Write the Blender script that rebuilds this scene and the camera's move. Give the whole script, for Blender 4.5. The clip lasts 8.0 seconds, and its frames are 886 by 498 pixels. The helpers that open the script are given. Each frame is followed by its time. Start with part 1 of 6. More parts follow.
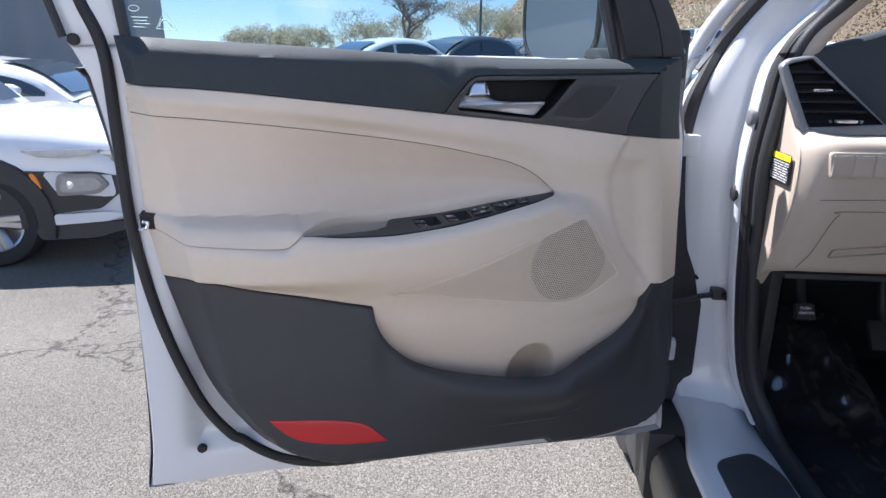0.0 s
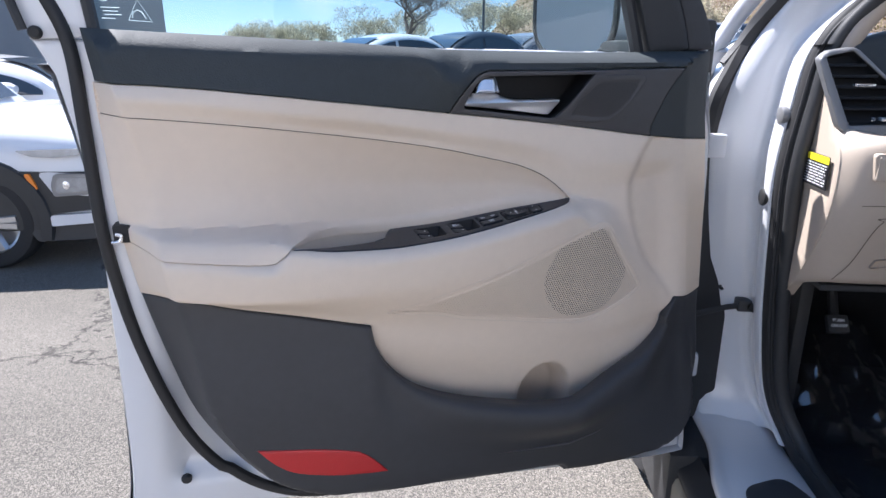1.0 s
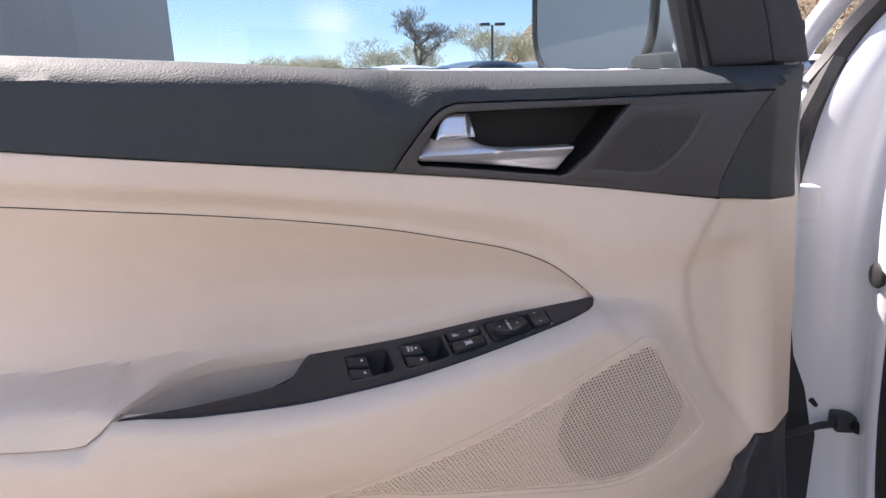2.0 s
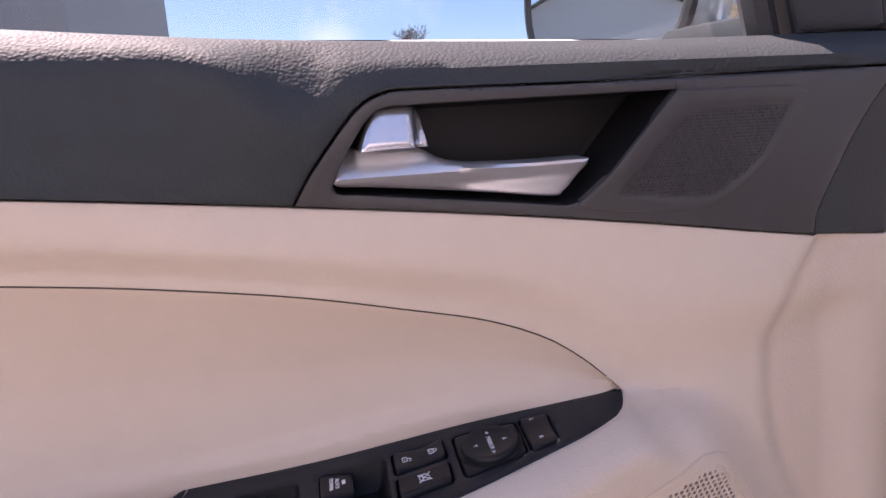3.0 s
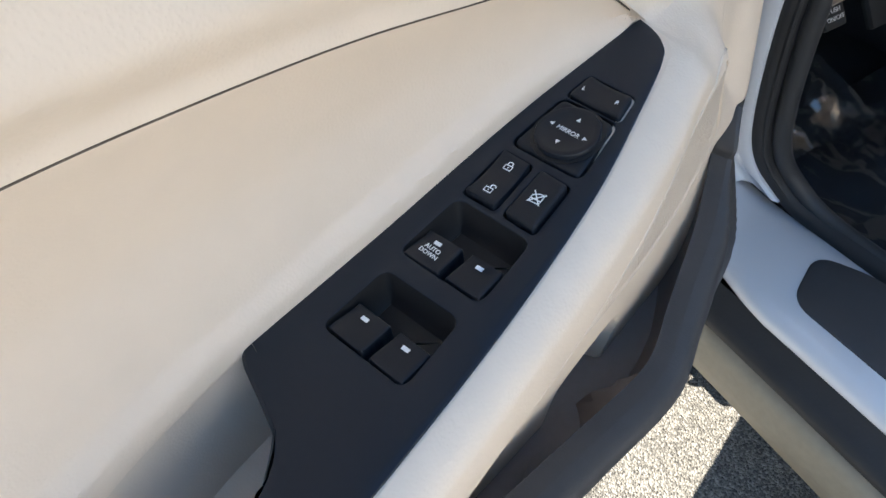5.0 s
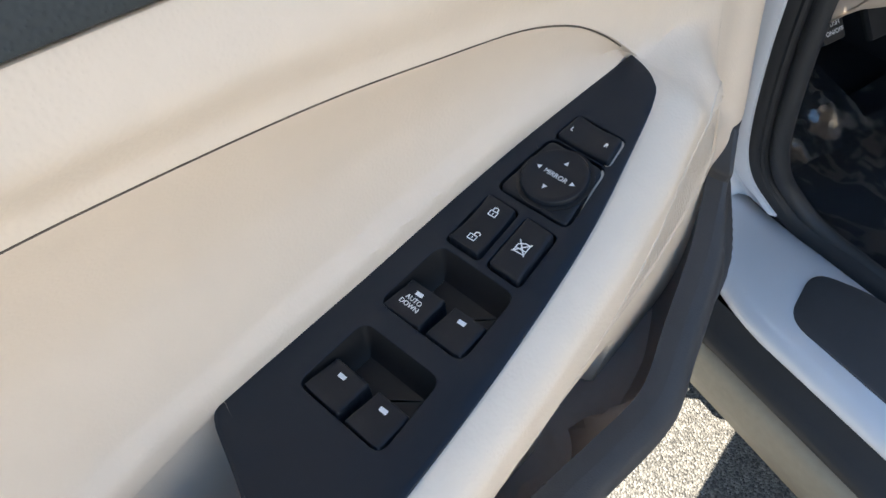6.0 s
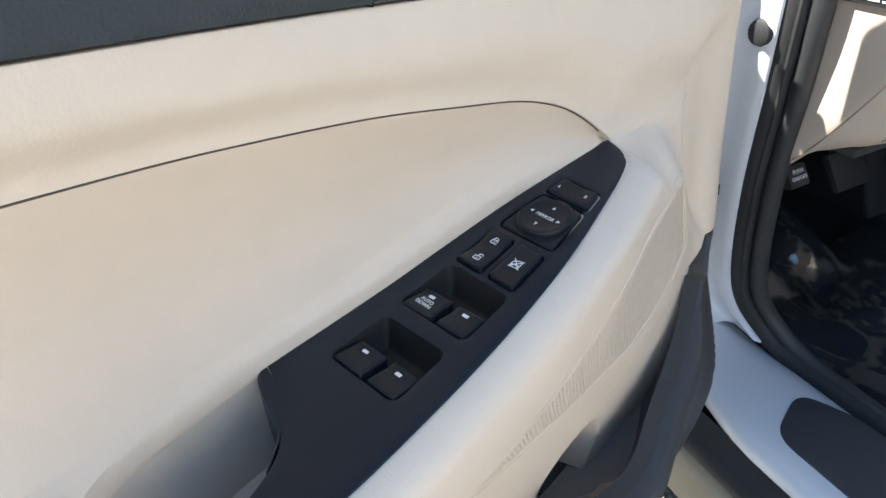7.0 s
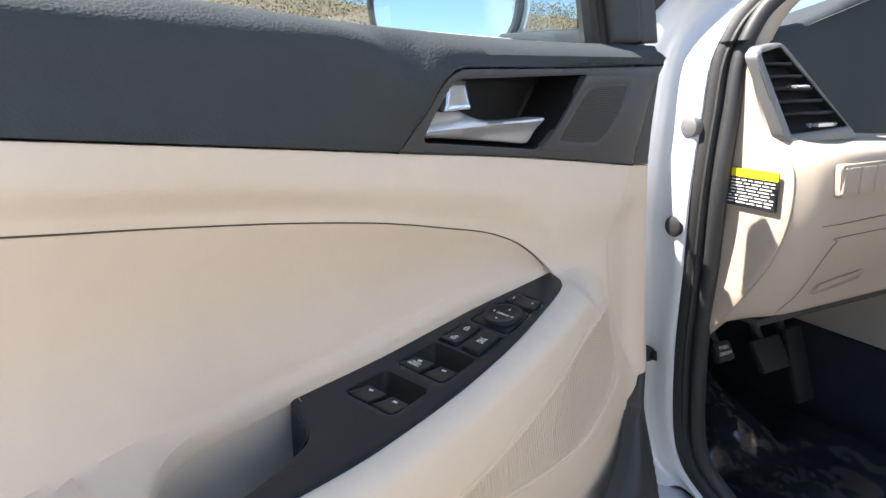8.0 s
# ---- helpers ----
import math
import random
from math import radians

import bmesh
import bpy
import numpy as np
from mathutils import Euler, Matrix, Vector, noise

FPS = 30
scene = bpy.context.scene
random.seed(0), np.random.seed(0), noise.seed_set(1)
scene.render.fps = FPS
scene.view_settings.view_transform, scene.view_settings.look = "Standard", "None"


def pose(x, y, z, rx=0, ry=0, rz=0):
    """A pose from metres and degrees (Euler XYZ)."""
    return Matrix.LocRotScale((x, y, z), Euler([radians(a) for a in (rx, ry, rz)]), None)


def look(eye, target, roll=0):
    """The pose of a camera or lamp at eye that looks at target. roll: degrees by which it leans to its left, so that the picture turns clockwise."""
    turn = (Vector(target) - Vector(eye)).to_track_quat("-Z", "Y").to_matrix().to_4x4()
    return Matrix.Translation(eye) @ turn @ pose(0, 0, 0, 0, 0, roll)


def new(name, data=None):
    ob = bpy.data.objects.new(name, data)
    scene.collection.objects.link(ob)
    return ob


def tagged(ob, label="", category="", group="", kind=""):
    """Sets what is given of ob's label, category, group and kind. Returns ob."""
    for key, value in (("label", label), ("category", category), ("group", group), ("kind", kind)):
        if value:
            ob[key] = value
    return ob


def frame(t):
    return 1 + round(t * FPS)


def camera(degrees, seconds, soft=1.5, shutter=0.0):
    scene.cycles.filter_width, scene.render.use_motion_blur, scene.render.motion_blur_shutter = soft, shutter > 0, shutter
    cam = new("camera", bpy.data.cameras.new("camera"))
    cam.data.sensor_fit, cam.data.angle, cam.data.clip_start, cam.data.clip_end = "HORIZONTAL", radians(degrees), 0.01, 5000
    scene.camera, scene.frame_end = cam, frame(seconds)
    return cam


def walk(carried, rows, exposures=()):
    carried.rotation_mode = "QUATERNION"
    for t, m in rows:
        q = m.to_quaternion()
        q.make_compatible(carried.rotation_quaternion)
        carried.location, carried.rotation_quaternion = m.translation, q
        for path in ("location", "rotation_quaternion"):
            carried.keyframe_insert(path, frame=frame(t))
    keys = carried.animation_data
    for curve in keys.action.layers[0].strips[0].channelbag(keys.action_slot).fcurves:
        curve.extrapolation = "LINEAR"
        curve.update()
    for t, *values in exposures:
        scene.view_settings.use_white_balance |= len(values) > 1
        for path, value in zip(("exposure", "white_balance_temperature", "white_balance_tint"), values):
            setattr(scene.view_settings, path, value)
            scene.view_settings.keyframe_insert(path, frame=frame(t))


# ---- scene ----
cam = camera(68.9, 8.0)
PATH = [
    (0, (0.087, 0.117, 1.161), (0.386, 2.005, 0.57), 0.3),
    (0.5, (0.086, 0.125, 1.162), (0.387, 2.007, 0.555), 0.3),
    (1, (0.1, 0.216, 1.156), (0.388, 2.102, 0.555), 0.0),
    (1.5, (0.168, 0.408, 1.155), (0.434, 2.309, 0.592), -0.6),
    (3, (0.292, 0.808, 1.118), (0.527, 2.739, 0.653), -2.6),
    (3.5, (0.324, 0.848, 1.124), (0.551, 2.77, 0.619), -2.3),
    (4, (0.267, 0.881, 1.11), (0.714, 2.688, 0.381), -3.8),
    (4.5, (0.164, 0.942, 1.106), (0.904, 2.399, -0.048), -7.4),
    (5, (0.144, 0.982, 1.129), (0.915, 2.083, -0.352), -9.4),
    (6.5, (0.178, 0.997, 1.137), (0.948, 2.089, -0.351), -9.0),
    (7, (0.094, 0.916, 1.13), (1.088, 2.241, 0.009), -4.7),
    (7.5, (0.0, 0.815, 1.123), (1.126, 2.297, 0.391), -1.8),
    (8, (-0.031, 0.783, 1.119), (1.222, 2.249, 0.589), -0.4),
]
EXPOSURE = [  # seconds, stops, kelvin, tint
    (0.0, 1.87, 5850, 15), (1.0, 1.98, 5900, 16), (1.5, 2.15, 6250, 18), (3.0, 2.14, 7000, 40), (3.6, 2.15, 7000, 50), (4.0, 2.55, 6800, 38),
    (4.6, 2.66, 6450, 17), (5.0, 2.76, 6450, 8), (6.5, 2.76, 6450, 8), (7.0, 2.72, 6350, 7), (7.5, 2.58, 6350, 7), (8.0, 2.46, 6600, 11),
]
walk(cam, [(t, look(eye, target, roll)) for t, eye, target, roll in PATH], EXPOSURE)


# ---- world, sun, exposure ----
SUN = Vector((-0.48, 0.57, 1.0)).normalized()          # towards the sun
world = bpy.data.worlds.new("daylight")
scene.world = world
world.use_nodes = True
wn = world.node_tree.nodes
sky = wn.new("ShaderNodeTexSky")
sky.sky_type, sky.sun_disc = "NISHITA", False
sky.sun_elevation = math.asin(SUN.z)
sky.sun_rotation = math.atan2(SUN.x, SUN.y)
sky.air_density, sky.dust_density, sky.ozone_density, sky.altitude = 0.7, 0.1, 2.6, 2500
cloud, veil, mixer, wtc = wn.new("ShaderNodeTexNoise"), wn.new("ShaderNodeMapRange"), wn.new("ShaderNodeMix"), wn.new("ShaderNodeTexCoord")
cloud.inputs["Scale"].default_value, cloud.inputs["Detail"].default_value = 5.0, 5.0
veil.inputs["From Min"].default_value, veil.inputs["From Max"].default_value, veil.inputs["To Max"].default_value = 0.60, 0.74, 0.5
mixer.data_type = "RGBA"
mixer.inputs["B"].default_value = (3.0, 3.0, 3.0, 1)
wl = world.node_tree.links
wl.new(wtc.outputs["Generated"], cloud.inputs["Vector"])
wl.new(cloud.outputs["Fac"], veil.inputs["Value"])
wl.new(veil.outputs[0], mixer.inputs["Factor"])
soften, vivid = wn.new("ShaderNodeGamma"), wn.new("ShaderNodeHueSaturation")
soften.inputs["Gamma"].default_value = 0.5
vivid.inputs["Saturation"].default_value = 1.45
wl.new(sky.outputs[0], soften.inputs["Color"])
wl.new(soften.outputs[0], vivid.inputs["Color"])
wl.new(vivid.outputs[0], mixer.inputs["A"])
wl.new(mixer.outputs["Result"], wn["Background"].inputs[0])
wn["Background"].inputs[1].default_value = 0.125
sun = new("sun", bpy.data.lights.new("sun", "SUN"))
sun.data.energy, sun.data.angle, sun.data.color = 3.6, radians(0.6), (1.0, 0.95, 0.87)
sun.matrix_world = look((0, 0, 30), Vector((0, 0, 30)) - SUN)


# ---- materials ----
def material(name, base, rough=0.5, metal=0.0, vary=0.06, scale=8.0, bump=0.0, bump_scale=400.0, spread=0.0, coat=0.0, kind="noise", spec=0.5):
    """Principled material with two scales of variation in colour and gloss, and a fine relief."""
    m = bpy.data.materials.new(name)
    m.use_nodes = True
    nt = m.node_tree
    n, l = nt.nodes, nt.links
    b = n["Principled BSDF"]
    b.inputs["Base Color"].default_value = (*base, 1)
    b.inputs["Roughness"].default_value = rough
    b.inputs["Metallic"].default_value = metal
    b.inputs["Specular IOR Level"].default_value = spec
    b.inputs["Coat Weight"].default_value = coat
    b.inputs["Coat Roughness"].default_value = 0.05
    tc = n.new("ShaderNodeTexCoord")
    if vary:
        big, small = n.new("ShaderNodeTexNoise"), n.new("ShaderNodeTexNoise")
        big.inputs["Scale"].default_value, small.inputs["Scale"].default_value = scale, scale * 14
        for t in (big, small):
            t.inputs["Detail"].default_value = 4
            l.new(tc.outputs["Object"], t.inputs["Vector"])
        add = n.new("ShaderNodeMath")
        add.operation = "ADD"
        l.new(big.outputs["Fac"], add.inputs[0])
        l.new(small.outputs["Fac"], add.inputs[1])
        mr = n.new("ShaderNodeMapRange")
        mr.inputs["From Min"].default_value, mr.inputs["From Max"].default_value = 0.6, 1.4
        l.new(add.outputs[0], mr.inputs["Value"])
        mix = n.new("ShaderNodeMix")
        mix.data_type = "RGBA"
        mix.inputs["A"].default_value = (*[c * (1 - vary) for c in base], 1)
        mix.inputs["B"].default_value = (*[min(1, c * (1 + vary)) for c in base], 1)
        l.new(mr.outputs[0], mix.inputs["Factor"])
        l.new(mix.outputs["Result"], b.inputs["Base Color"])
        rr = n.new("ShaderNodeMapRange")
        rr.inputs["To Min"].default_value, rr.inputs["To Max"].default_value = max(0.02, rough - spread), min(1, rough + spread)
        l.new(small.outputs["Fac"], rr.inputs["Value"])
        l.new(rr.outputs[0], b.inputs["Roughness"])
    if bump:
        t = n.new("ShaderNodeTexVoronoi" if kind == "grain" else "ShaderNodeTexNoise")
        t.inputs["Scale"].default_value = bump_scale
        if kind == "grain":
            t.feature = "SMOOTH_F1"
        else:
            t.inputs["Detail"].default_value = 3
        l.new(tc.outputs["Object"], t.inputs["Vector"])
        bp = n.new("ShaderNodeBump")
        bp.inputs["Strength"].default_value = 1.0
        bp.inputs["Distance"].default_value = bump
        if kind == "grain":
            bp.invert = True
        l.new(t.outputs[0], bp.inputs["Height"])
        l.new(bp.outputs[0], b.inputs["Normal"])
    return m


def glass(name, tint, rough=0.0, gloss=0.0, haze=0.0):
    m = bpy.data.materials.new(name)
    m.use_nodes = True
    n, l = m.node_tree.nodes, m.node_tree.links
    n.remove(n["Principled BSDF"])
    tr, gl, fr, mx = (n.new("ShaderNode" + k) for k in ("BsdfTransparent", "BsdfGlossy", "Fresnel", "MixShader"))
    tr.inputs[0].default_value = (*tint, 1)
    gl.inputs["Roughness"].default_value = rough
    fr.inputs["IOR"].default_value = 1.45
    if gloss:
        ad = n.new("ShaderNodeMath")
        ad.operation, ad.use_clamp = "ADD", True
        ad.inputs[1].default_value = gloss
        l.new(fr.outputs[0], ad.inputs[0])
        l.new(ad.outputs[0], mx.inputs[0])
    else:
        l.new(fr.outputs[0], mx.inputs[0])
    l.new(tr.outputs[0], mx.inputs[1])
    l.new(gl.outputs[0], mx.inputs[2])
    last = mx
    if haze:
        df, hz = n.new("ShaderNodeBsdfDiffuse"), n.new("ShaderNodeMixShader")
        df.inputs[0].default_value = (0.55, 0.62, 0.72, 1)
        hz.inputs[0].default_value = haze
        l.new(mx.outputs[0], hz.inputs[1])
        l.new(df.outputs[0], hz.inputs[2])
        last = hz
    l.new(last.outputs[0], n["Material Output"].inputs[0])
    return m


BEIGE = material("beige_vinyl", (0.755, 0.64, 0.52), 0.48, vary=0.03, scale=5, bump=0.00016, bump_scale=620, kind="grain", spread=0.06)
BEIGE_SOFT = material("beige_soft_insert", (0.755, 0.635, 0.515), 0.55, vary=0.03, scale=4, bump=0.00012, bump_scale=700, kind="grain", spread=0.05)
BEIGE_HARD = material("beige_hard_plastic", (0.70, 0.60, 0.495), 0.5, vary=0.03, scale=6, bump=0.0001, bump_scale=900, kind="grain", spread=0.05)
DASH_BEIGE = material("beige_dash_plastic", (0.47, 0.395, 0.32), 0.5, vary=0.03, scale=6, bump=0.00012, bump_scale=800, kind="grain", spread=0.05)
CHARCOAL = material("charcoal_soft_vinyl", (0.050, 0.058, 0.062), 0.68, vary=0.10, scale=5, bump=0.00042, bump_scale=540, kind="grain", spread=0.08, spec=0.24)
CHARCOAL_HARD = material("charcoal_hard_plastic", (0.050, 0.051, 0.055), 0.48, spec=0.4, vary=0.10, scale=5, bump=0.00018, bump_scale=800, kind="grain", spread=0.06)
BEZEL_GREY = material("dark_grey_bezel_plastic", (0.068, 0.066, 0.068), 0.42, vary=0.08, scale=8, bump=0.0001, bump_scale=1500, kind="grain", spread=0.05)
# Blue in this base stands for the sky's sheen on black plastic.
SWITCH_BLACK = material("black_plastic_sky_tint", (0.009, 0.015, 0.025), 0.38, spec=0.30, vary=0.05, scale=12, spread=0.03)
BUTTON_BLACK = material("black_button_plastic", (0.010, 0.013, 0.019), 0.38, spec=0.30, vary=0.05, scale=25, spread=0.06)
# Near-black paints shade into recesses, wells, gaps and grooves; also the strap bolt.
BLACK_DEEP = material("black_recess_shade_and_bolt", (0.006, 0.006, 0.007), 0.6, vary=0.1, scale=10)
WHITE_MARK = material("white_printed_mark", (0.82, 0.84, 0.85), 0.5, vary=0.02)
CHROME = material("satin_chrome", (0.86, 0.85, 0.85), 0.32, metal=0.75, vary=0.03, scale=30)
CHROME_BRIGHT = material("bright_chrome", (0.86, 0.87, 0.90), 0.22, metal=0.85, vary=0)
WHITE_PAINT = material("white_car_paint", (0.72, 0.73, 0.755), 0.26, vary=0.006, scale=0.8, coat=0.8)
RUBBER = material("black_rubber", (0.022, 0.022, 0.023), 0.62, vary=0.15, scale=14, bump=0.0002, bump_scale=300, spread=0.1)
BLACK_TRIM = material("black_textured_plastic", (0.030, 0.031, 0.033), 0.5, vary=0.12, scale=9, bump=0.0002, bump_scale=700, kind="grain", spread=0.08)
RED = material("red_reflector_plastic", (0.52, 0.018, 0.022), 0.32, vary=0.05, scale=40, bump=0.0004, bump_scale=500, kind="grain", coat=0.3)
SILVER_PLASTIC = material("silver_painted_plastic", (0.25, 0.25, 0.255), 0.48, metal=0.5, vary=0.03, scale=15, spread=0.05)
CARPET = material("black_carpet", (0.020, 0.022, 0.027), 0.95, vary=0.3, scale=20, bump=0.0015, bump_scale=500)
YELLOW = material("yellow_label_print", (0.80, 0.70, 0.02), 0.45, vary=0.02)
LABEL_BLACK = material("black_label_film", (0.02, 0.02, 0.022), 0.35, vary=0.05)
GLASS_DOOR = glass("door_glass", (0.62, 0.755, 0.78))
GLASS_CLEAR = glass("clear_plastic_film", (0.82, 0.87, 0.93), 0.12, 0.14, 0.030)
MIRROR = material("mirror_glass", (0.86, 0.88, 0.89), 0.015, metal=1.0, vary=0)
TYRE = material("tyre_rubber", (0.020, 0.020, 0.021), 0.75, vary=0.2, scale=8, bump=0.001, bump_scale=120)
RIM = material("alloy_rim", (0.55, 0.56, 0.58), 0.3, metal=0.9, vary=0.05, scale=20, spread=0.05)
LAMP_CLEAR = material("headlamp_lens", (0.40, 0.42, 0.45), 0.12, metal=0.5, vary=0.25, scale=25, coat=1.0)
LAMP_ORANGE = material("orange_marker_lens", (0.85, 0.25, 0.03), 0.25, vary=0.05, coat=0.5)
LAMP_RED = material("red_lamp_lens", (0.45, 0.02, 0.02), 0.2, vary=0.05, coat=0.5)
DARK_GLASS = material("tinted_car_glass", (0.03, 0.04, 0.05), 0.05, vary=0.1, coat=1.0)
BARK = material("grey_bark", (0.17, 0.14, 0.12), 0.9, vary=0.25, scale=3, bump=0.01, bump_scale=20)
BUDS = material("pale_spring_buds", (0.62, 0.56, 0.40), 0.8, vary=0.25, scale=2)
SIDING = material("grey_metal_siding", (0.22, 0.24, 0.26), 0.5, vary=0.05, scale=1.5, spread=0.05)
ROOFING = material("grey_roofing", (0.25, 0.25, 0.26), 0.7, vary=0.1, scale=2)
# Tan stands for warm light bounced off the ground onto grey cladding.
TAN_TRIM = material("bounce_tan_grey_trim", (0.26, 0.225, 0.165), 0.55, vary=0.12, scale=6)
# Paleness set for the sunlight it throws back at the door.
SIDING_PALE = material("pale_painted_siding", (0.71, 0.71, 0.70), 0.6, vary=0.03, scale=1.0)
POCKET_BROWN = material("dark_brown_pocket_liner", (0.25, 0.215, 0.20), 0.55, vary=0.08, scale=8, bump=0.0001, bump_scale=900, kind="grain")
BRUSH = material("olive_spring_brush", (0.20, 0.165, 0.075), 0.9, vary=0.5, scale=0.5)
ETCH = material("etched_glass_mark", (0.62, 0.66, 0.68), 0.8, vary=0)
# Brown paints the shade in panel gaps; it also colours the speaker cone.
SEAM_BROWN = material("brown_joint_shade_and_cone", (0.10, 0.082, 0.065), 0.8, vary=0)
HILL = material("brown_spring_woodland", (0.16, 0.115, 0.075), 1.0, vary=0.45, scale=0.6, bump=0.3, bump_scale=1.5)


def asphalt():
    """Worn asphalt: pale stones in dark binder, broad stains and hairline cracks."""
    m = material("worn_asphalt", (0.20, 0.19, 0.175), 0.9, vary=0)
    n, l = m.node_tree.nodes, m.node_tree.links
    b = n["Principled BSDF"]
    tc = n.new("ShaderNodeTexCoord")
    stones, big, mid, crack = n.new("ShaderNodeTexVoronoi"), n.new("ShaderNodeTexNoise"), n.new("ShaderNodeTexNoise"), n.new("ShaderNodeTexVoronoi")
    stones.inputs["Scale"].default_value = 280
    big.inputs["Scale"].default_value, mid.inputs["Scale"].default_value = 0.7, 9
    big.inputs["Detail"].default_value = mid.inputs["Detail"].default_value = 6
    crack.feature = "DISTANCE_TO_EDGE"
    crack.inputs["Scale"].default_value = 0.45
    warp = n.new("ShaderNodeMixRGB")
    warp.blend_type = "ADD"
    warp.inputs[0].default_value = 0.35
    l.new(tc.outputs["Object"], warp.inputs[1])
    l.new(mid.outputs["Color"], warp.inputs[2])
    l.new(warp.outputs[0], crack.inputs["Vector"])
    for t in (stones, big, mid):
        l.new(tc.outputs["Object"], t.inputs["Vector"])
    ramp = n.new("ShaderNodeValToRGB")
    ramp.color_ramp.elements[0].color, ramp.color_ramp.elements[0].position = (0.048, 0.044, 0.038, 1), 0.05
    ramp.color_ramp.elements[1].color, ramp.color_ramp.elements[1].position = (0.310, 0.282, 0.240, 1), 0.95
    e = ramp.color_ramp.elements.new(0.5)
    e.color = (0.142, 0.129, 0.110, 1)
    bw = n.new("ShaderNodeRGBToBW")
    l.new(stones.outputs["Color"], bw.inputs[0])
    l.new(bw.outputs[0], ramp.inputs[0])
    tint = n.new("ShaderNodeMapRange")
    tint.inputs["From Min"].default_value, tint.inputs["From Max"].default_value = 0.3, 0.7
    tint.inputs["To Min"].default_value, tint.inputs["To Max"].default_value = 0.8, 1.2
    l.new(big.outputs["Fac"], tint.inputs["Value"])
    mul = n.new("ShaderNodeVectorMath")
    mul.operation = "SCALE"
    l.new(ramp.outputs[0], mul.inputs[0])
    l.new(tint.outputs[0], mul.inputs["Scale"])
    cr = n.new("ShaderNodeMapRange")
    cr.inputs["From Max"].default_value, cr.inputs["To Min"].default_value = 0.008, 0.25
    l.new(crack.outputs["Distance"], cr.inputs["Value"])
    mul2 = n.new("ShaderNodeVectorMath")
    mul2.operation = "SCALE"
    l.new(mul.outputs[0], mul2.inputs[0])
    l.new(cr.outputs[0], mul2.inputs["Scale"])
    l.new(mul2.outputs[0], b.inputs["Base Color"])
    bp = n.new("ShaderNodeBump")
    bp.inputs["Distance"].default_value = 0.004
    l.new(stones.outputs["Distance"], bp.inputs["Height"])
    bp.invert = True
    l.new(bp.outputs[0], b.inputs["Normal"])
    return m


ASPHALT = asphalt()


# ---- building helpers ----
from mathutils.geometry import delaunay_2d_cdt


def spline(pts, n=8):
    """Catmull-Rom curve through points, ends included."""
    p = [np.array(q, float) for q in pts]
    if len(p) < 3:
        return p
    p = [2 * p[0] - p[1]] + p + [2 * p[-1] - p[-2]]
    out = []
    for a, b, c, d in zip(p, p[1:], p[2:], p[3:]):
        for k in range(n):
            t = k / n
            out.append(0.5 * (2 * b + (c - a) * t + (2 * a - 5 * b + 4 * c - d) * t * t + (3 * b - a - 3 * c + d) * t ** 3))
    return out + [p[-2]]


def outline(*segments, n=8):
    """Closed polygon out of smooth segments that meet in corners."""
    out = []
    for s in segments:
        for q in spline(s, n):
            if not out or np.linalg.norm(out[-1] - q) > 2e-4:
                out.append(np.array(q, float))
    if np.linalg.norm(out[0] - out[-1]) < 2e-4:
        out.pop()
    return np.array(out)


def resample(poly, step):
    q = []
    for a, b in zip(poly, np.roll(poly, -1, 0)):
        k = max(1, int(np.ceil(np.linalg.norm(b - a) / step)))
        q += [a + (b - a) * i / k for i in range(k)]
    return np.array(q)


def rounded(pts, r, n=5):
    """Polygon with its corners rounded by arcs of about radius r."""
    p = [np.array(q, float) for q in pts]
    out = []
    for a, b, c in zip(p[-1:] + p[:-1], p, p[1:] + p[:1]):
        la, lc = np.linalg.norm(a - b), np.linalg.norm(c - b)
        s, e = b + (a - b) * min(r / la, 0.48), b + (c - b) * min(r / lc, 0.48)
        out += [(1 - t) ** 2 * s + 2 * t * (1 - t) * b + t * t * e for t in np.linspace(0, 1, n)]
    return np.array(out)


def grown(poly, d):
    """The polygon pushed outwards by d."""
    p = np.asarray(poly)
    t = np.roll(p, -1, 0) - np.roll(p, 1, 0)
    t /= np.maximum(np.linalg.norm(t, axis=1, keepdims=True), 1e-9)
    side = np.stack([t[:, 1], -t[:, 0]], 1)
    return p + side * d * (1 if area(p) > 0 else -1)


def area(p):
    x, y = p[:, 0], p[:, 1]
    return 0.5 * np.sum(x * np.roll(y, -1) - y * np.roll(x, -1))


def inside(q, poly):
    x, y = q[:, 0][:, None], q[:, 1][:, None]
    a, b = poly, np.roll(poly, -1, 0)
    cross = (a[:, 1] > y) != (b[:, 1] > y)
    xi = a[:, 0] + (y - a[:, 1]) / np.where(b[:, 1] == a[:, 1], 1e-12, b[:, 1] - a[:, 1]) * (b[:, 0] - a[:, 0])
    return (np.sum(cross & (x < xi), 1) % 2) == 1


def reach(q, poly):
    """Distance of points from a closed polygon's edge, and the nearest points on it."""
    a, b = poly, np.roll(poly, -1, 0)
    d = b - a
    s = np.clip(((q[:, None] - a) * d).sum(2) / np.maximum((d * d).sum(1), 1e-12), 0, 1)
    near = a + s[..., None] * d
    dist = np.linalg.norm(q[:, None] - near, axis=2)
    k = dist.argmin(1)
    return dist[np.arange(len(q)), k], near[np.arange(len(q)), k]


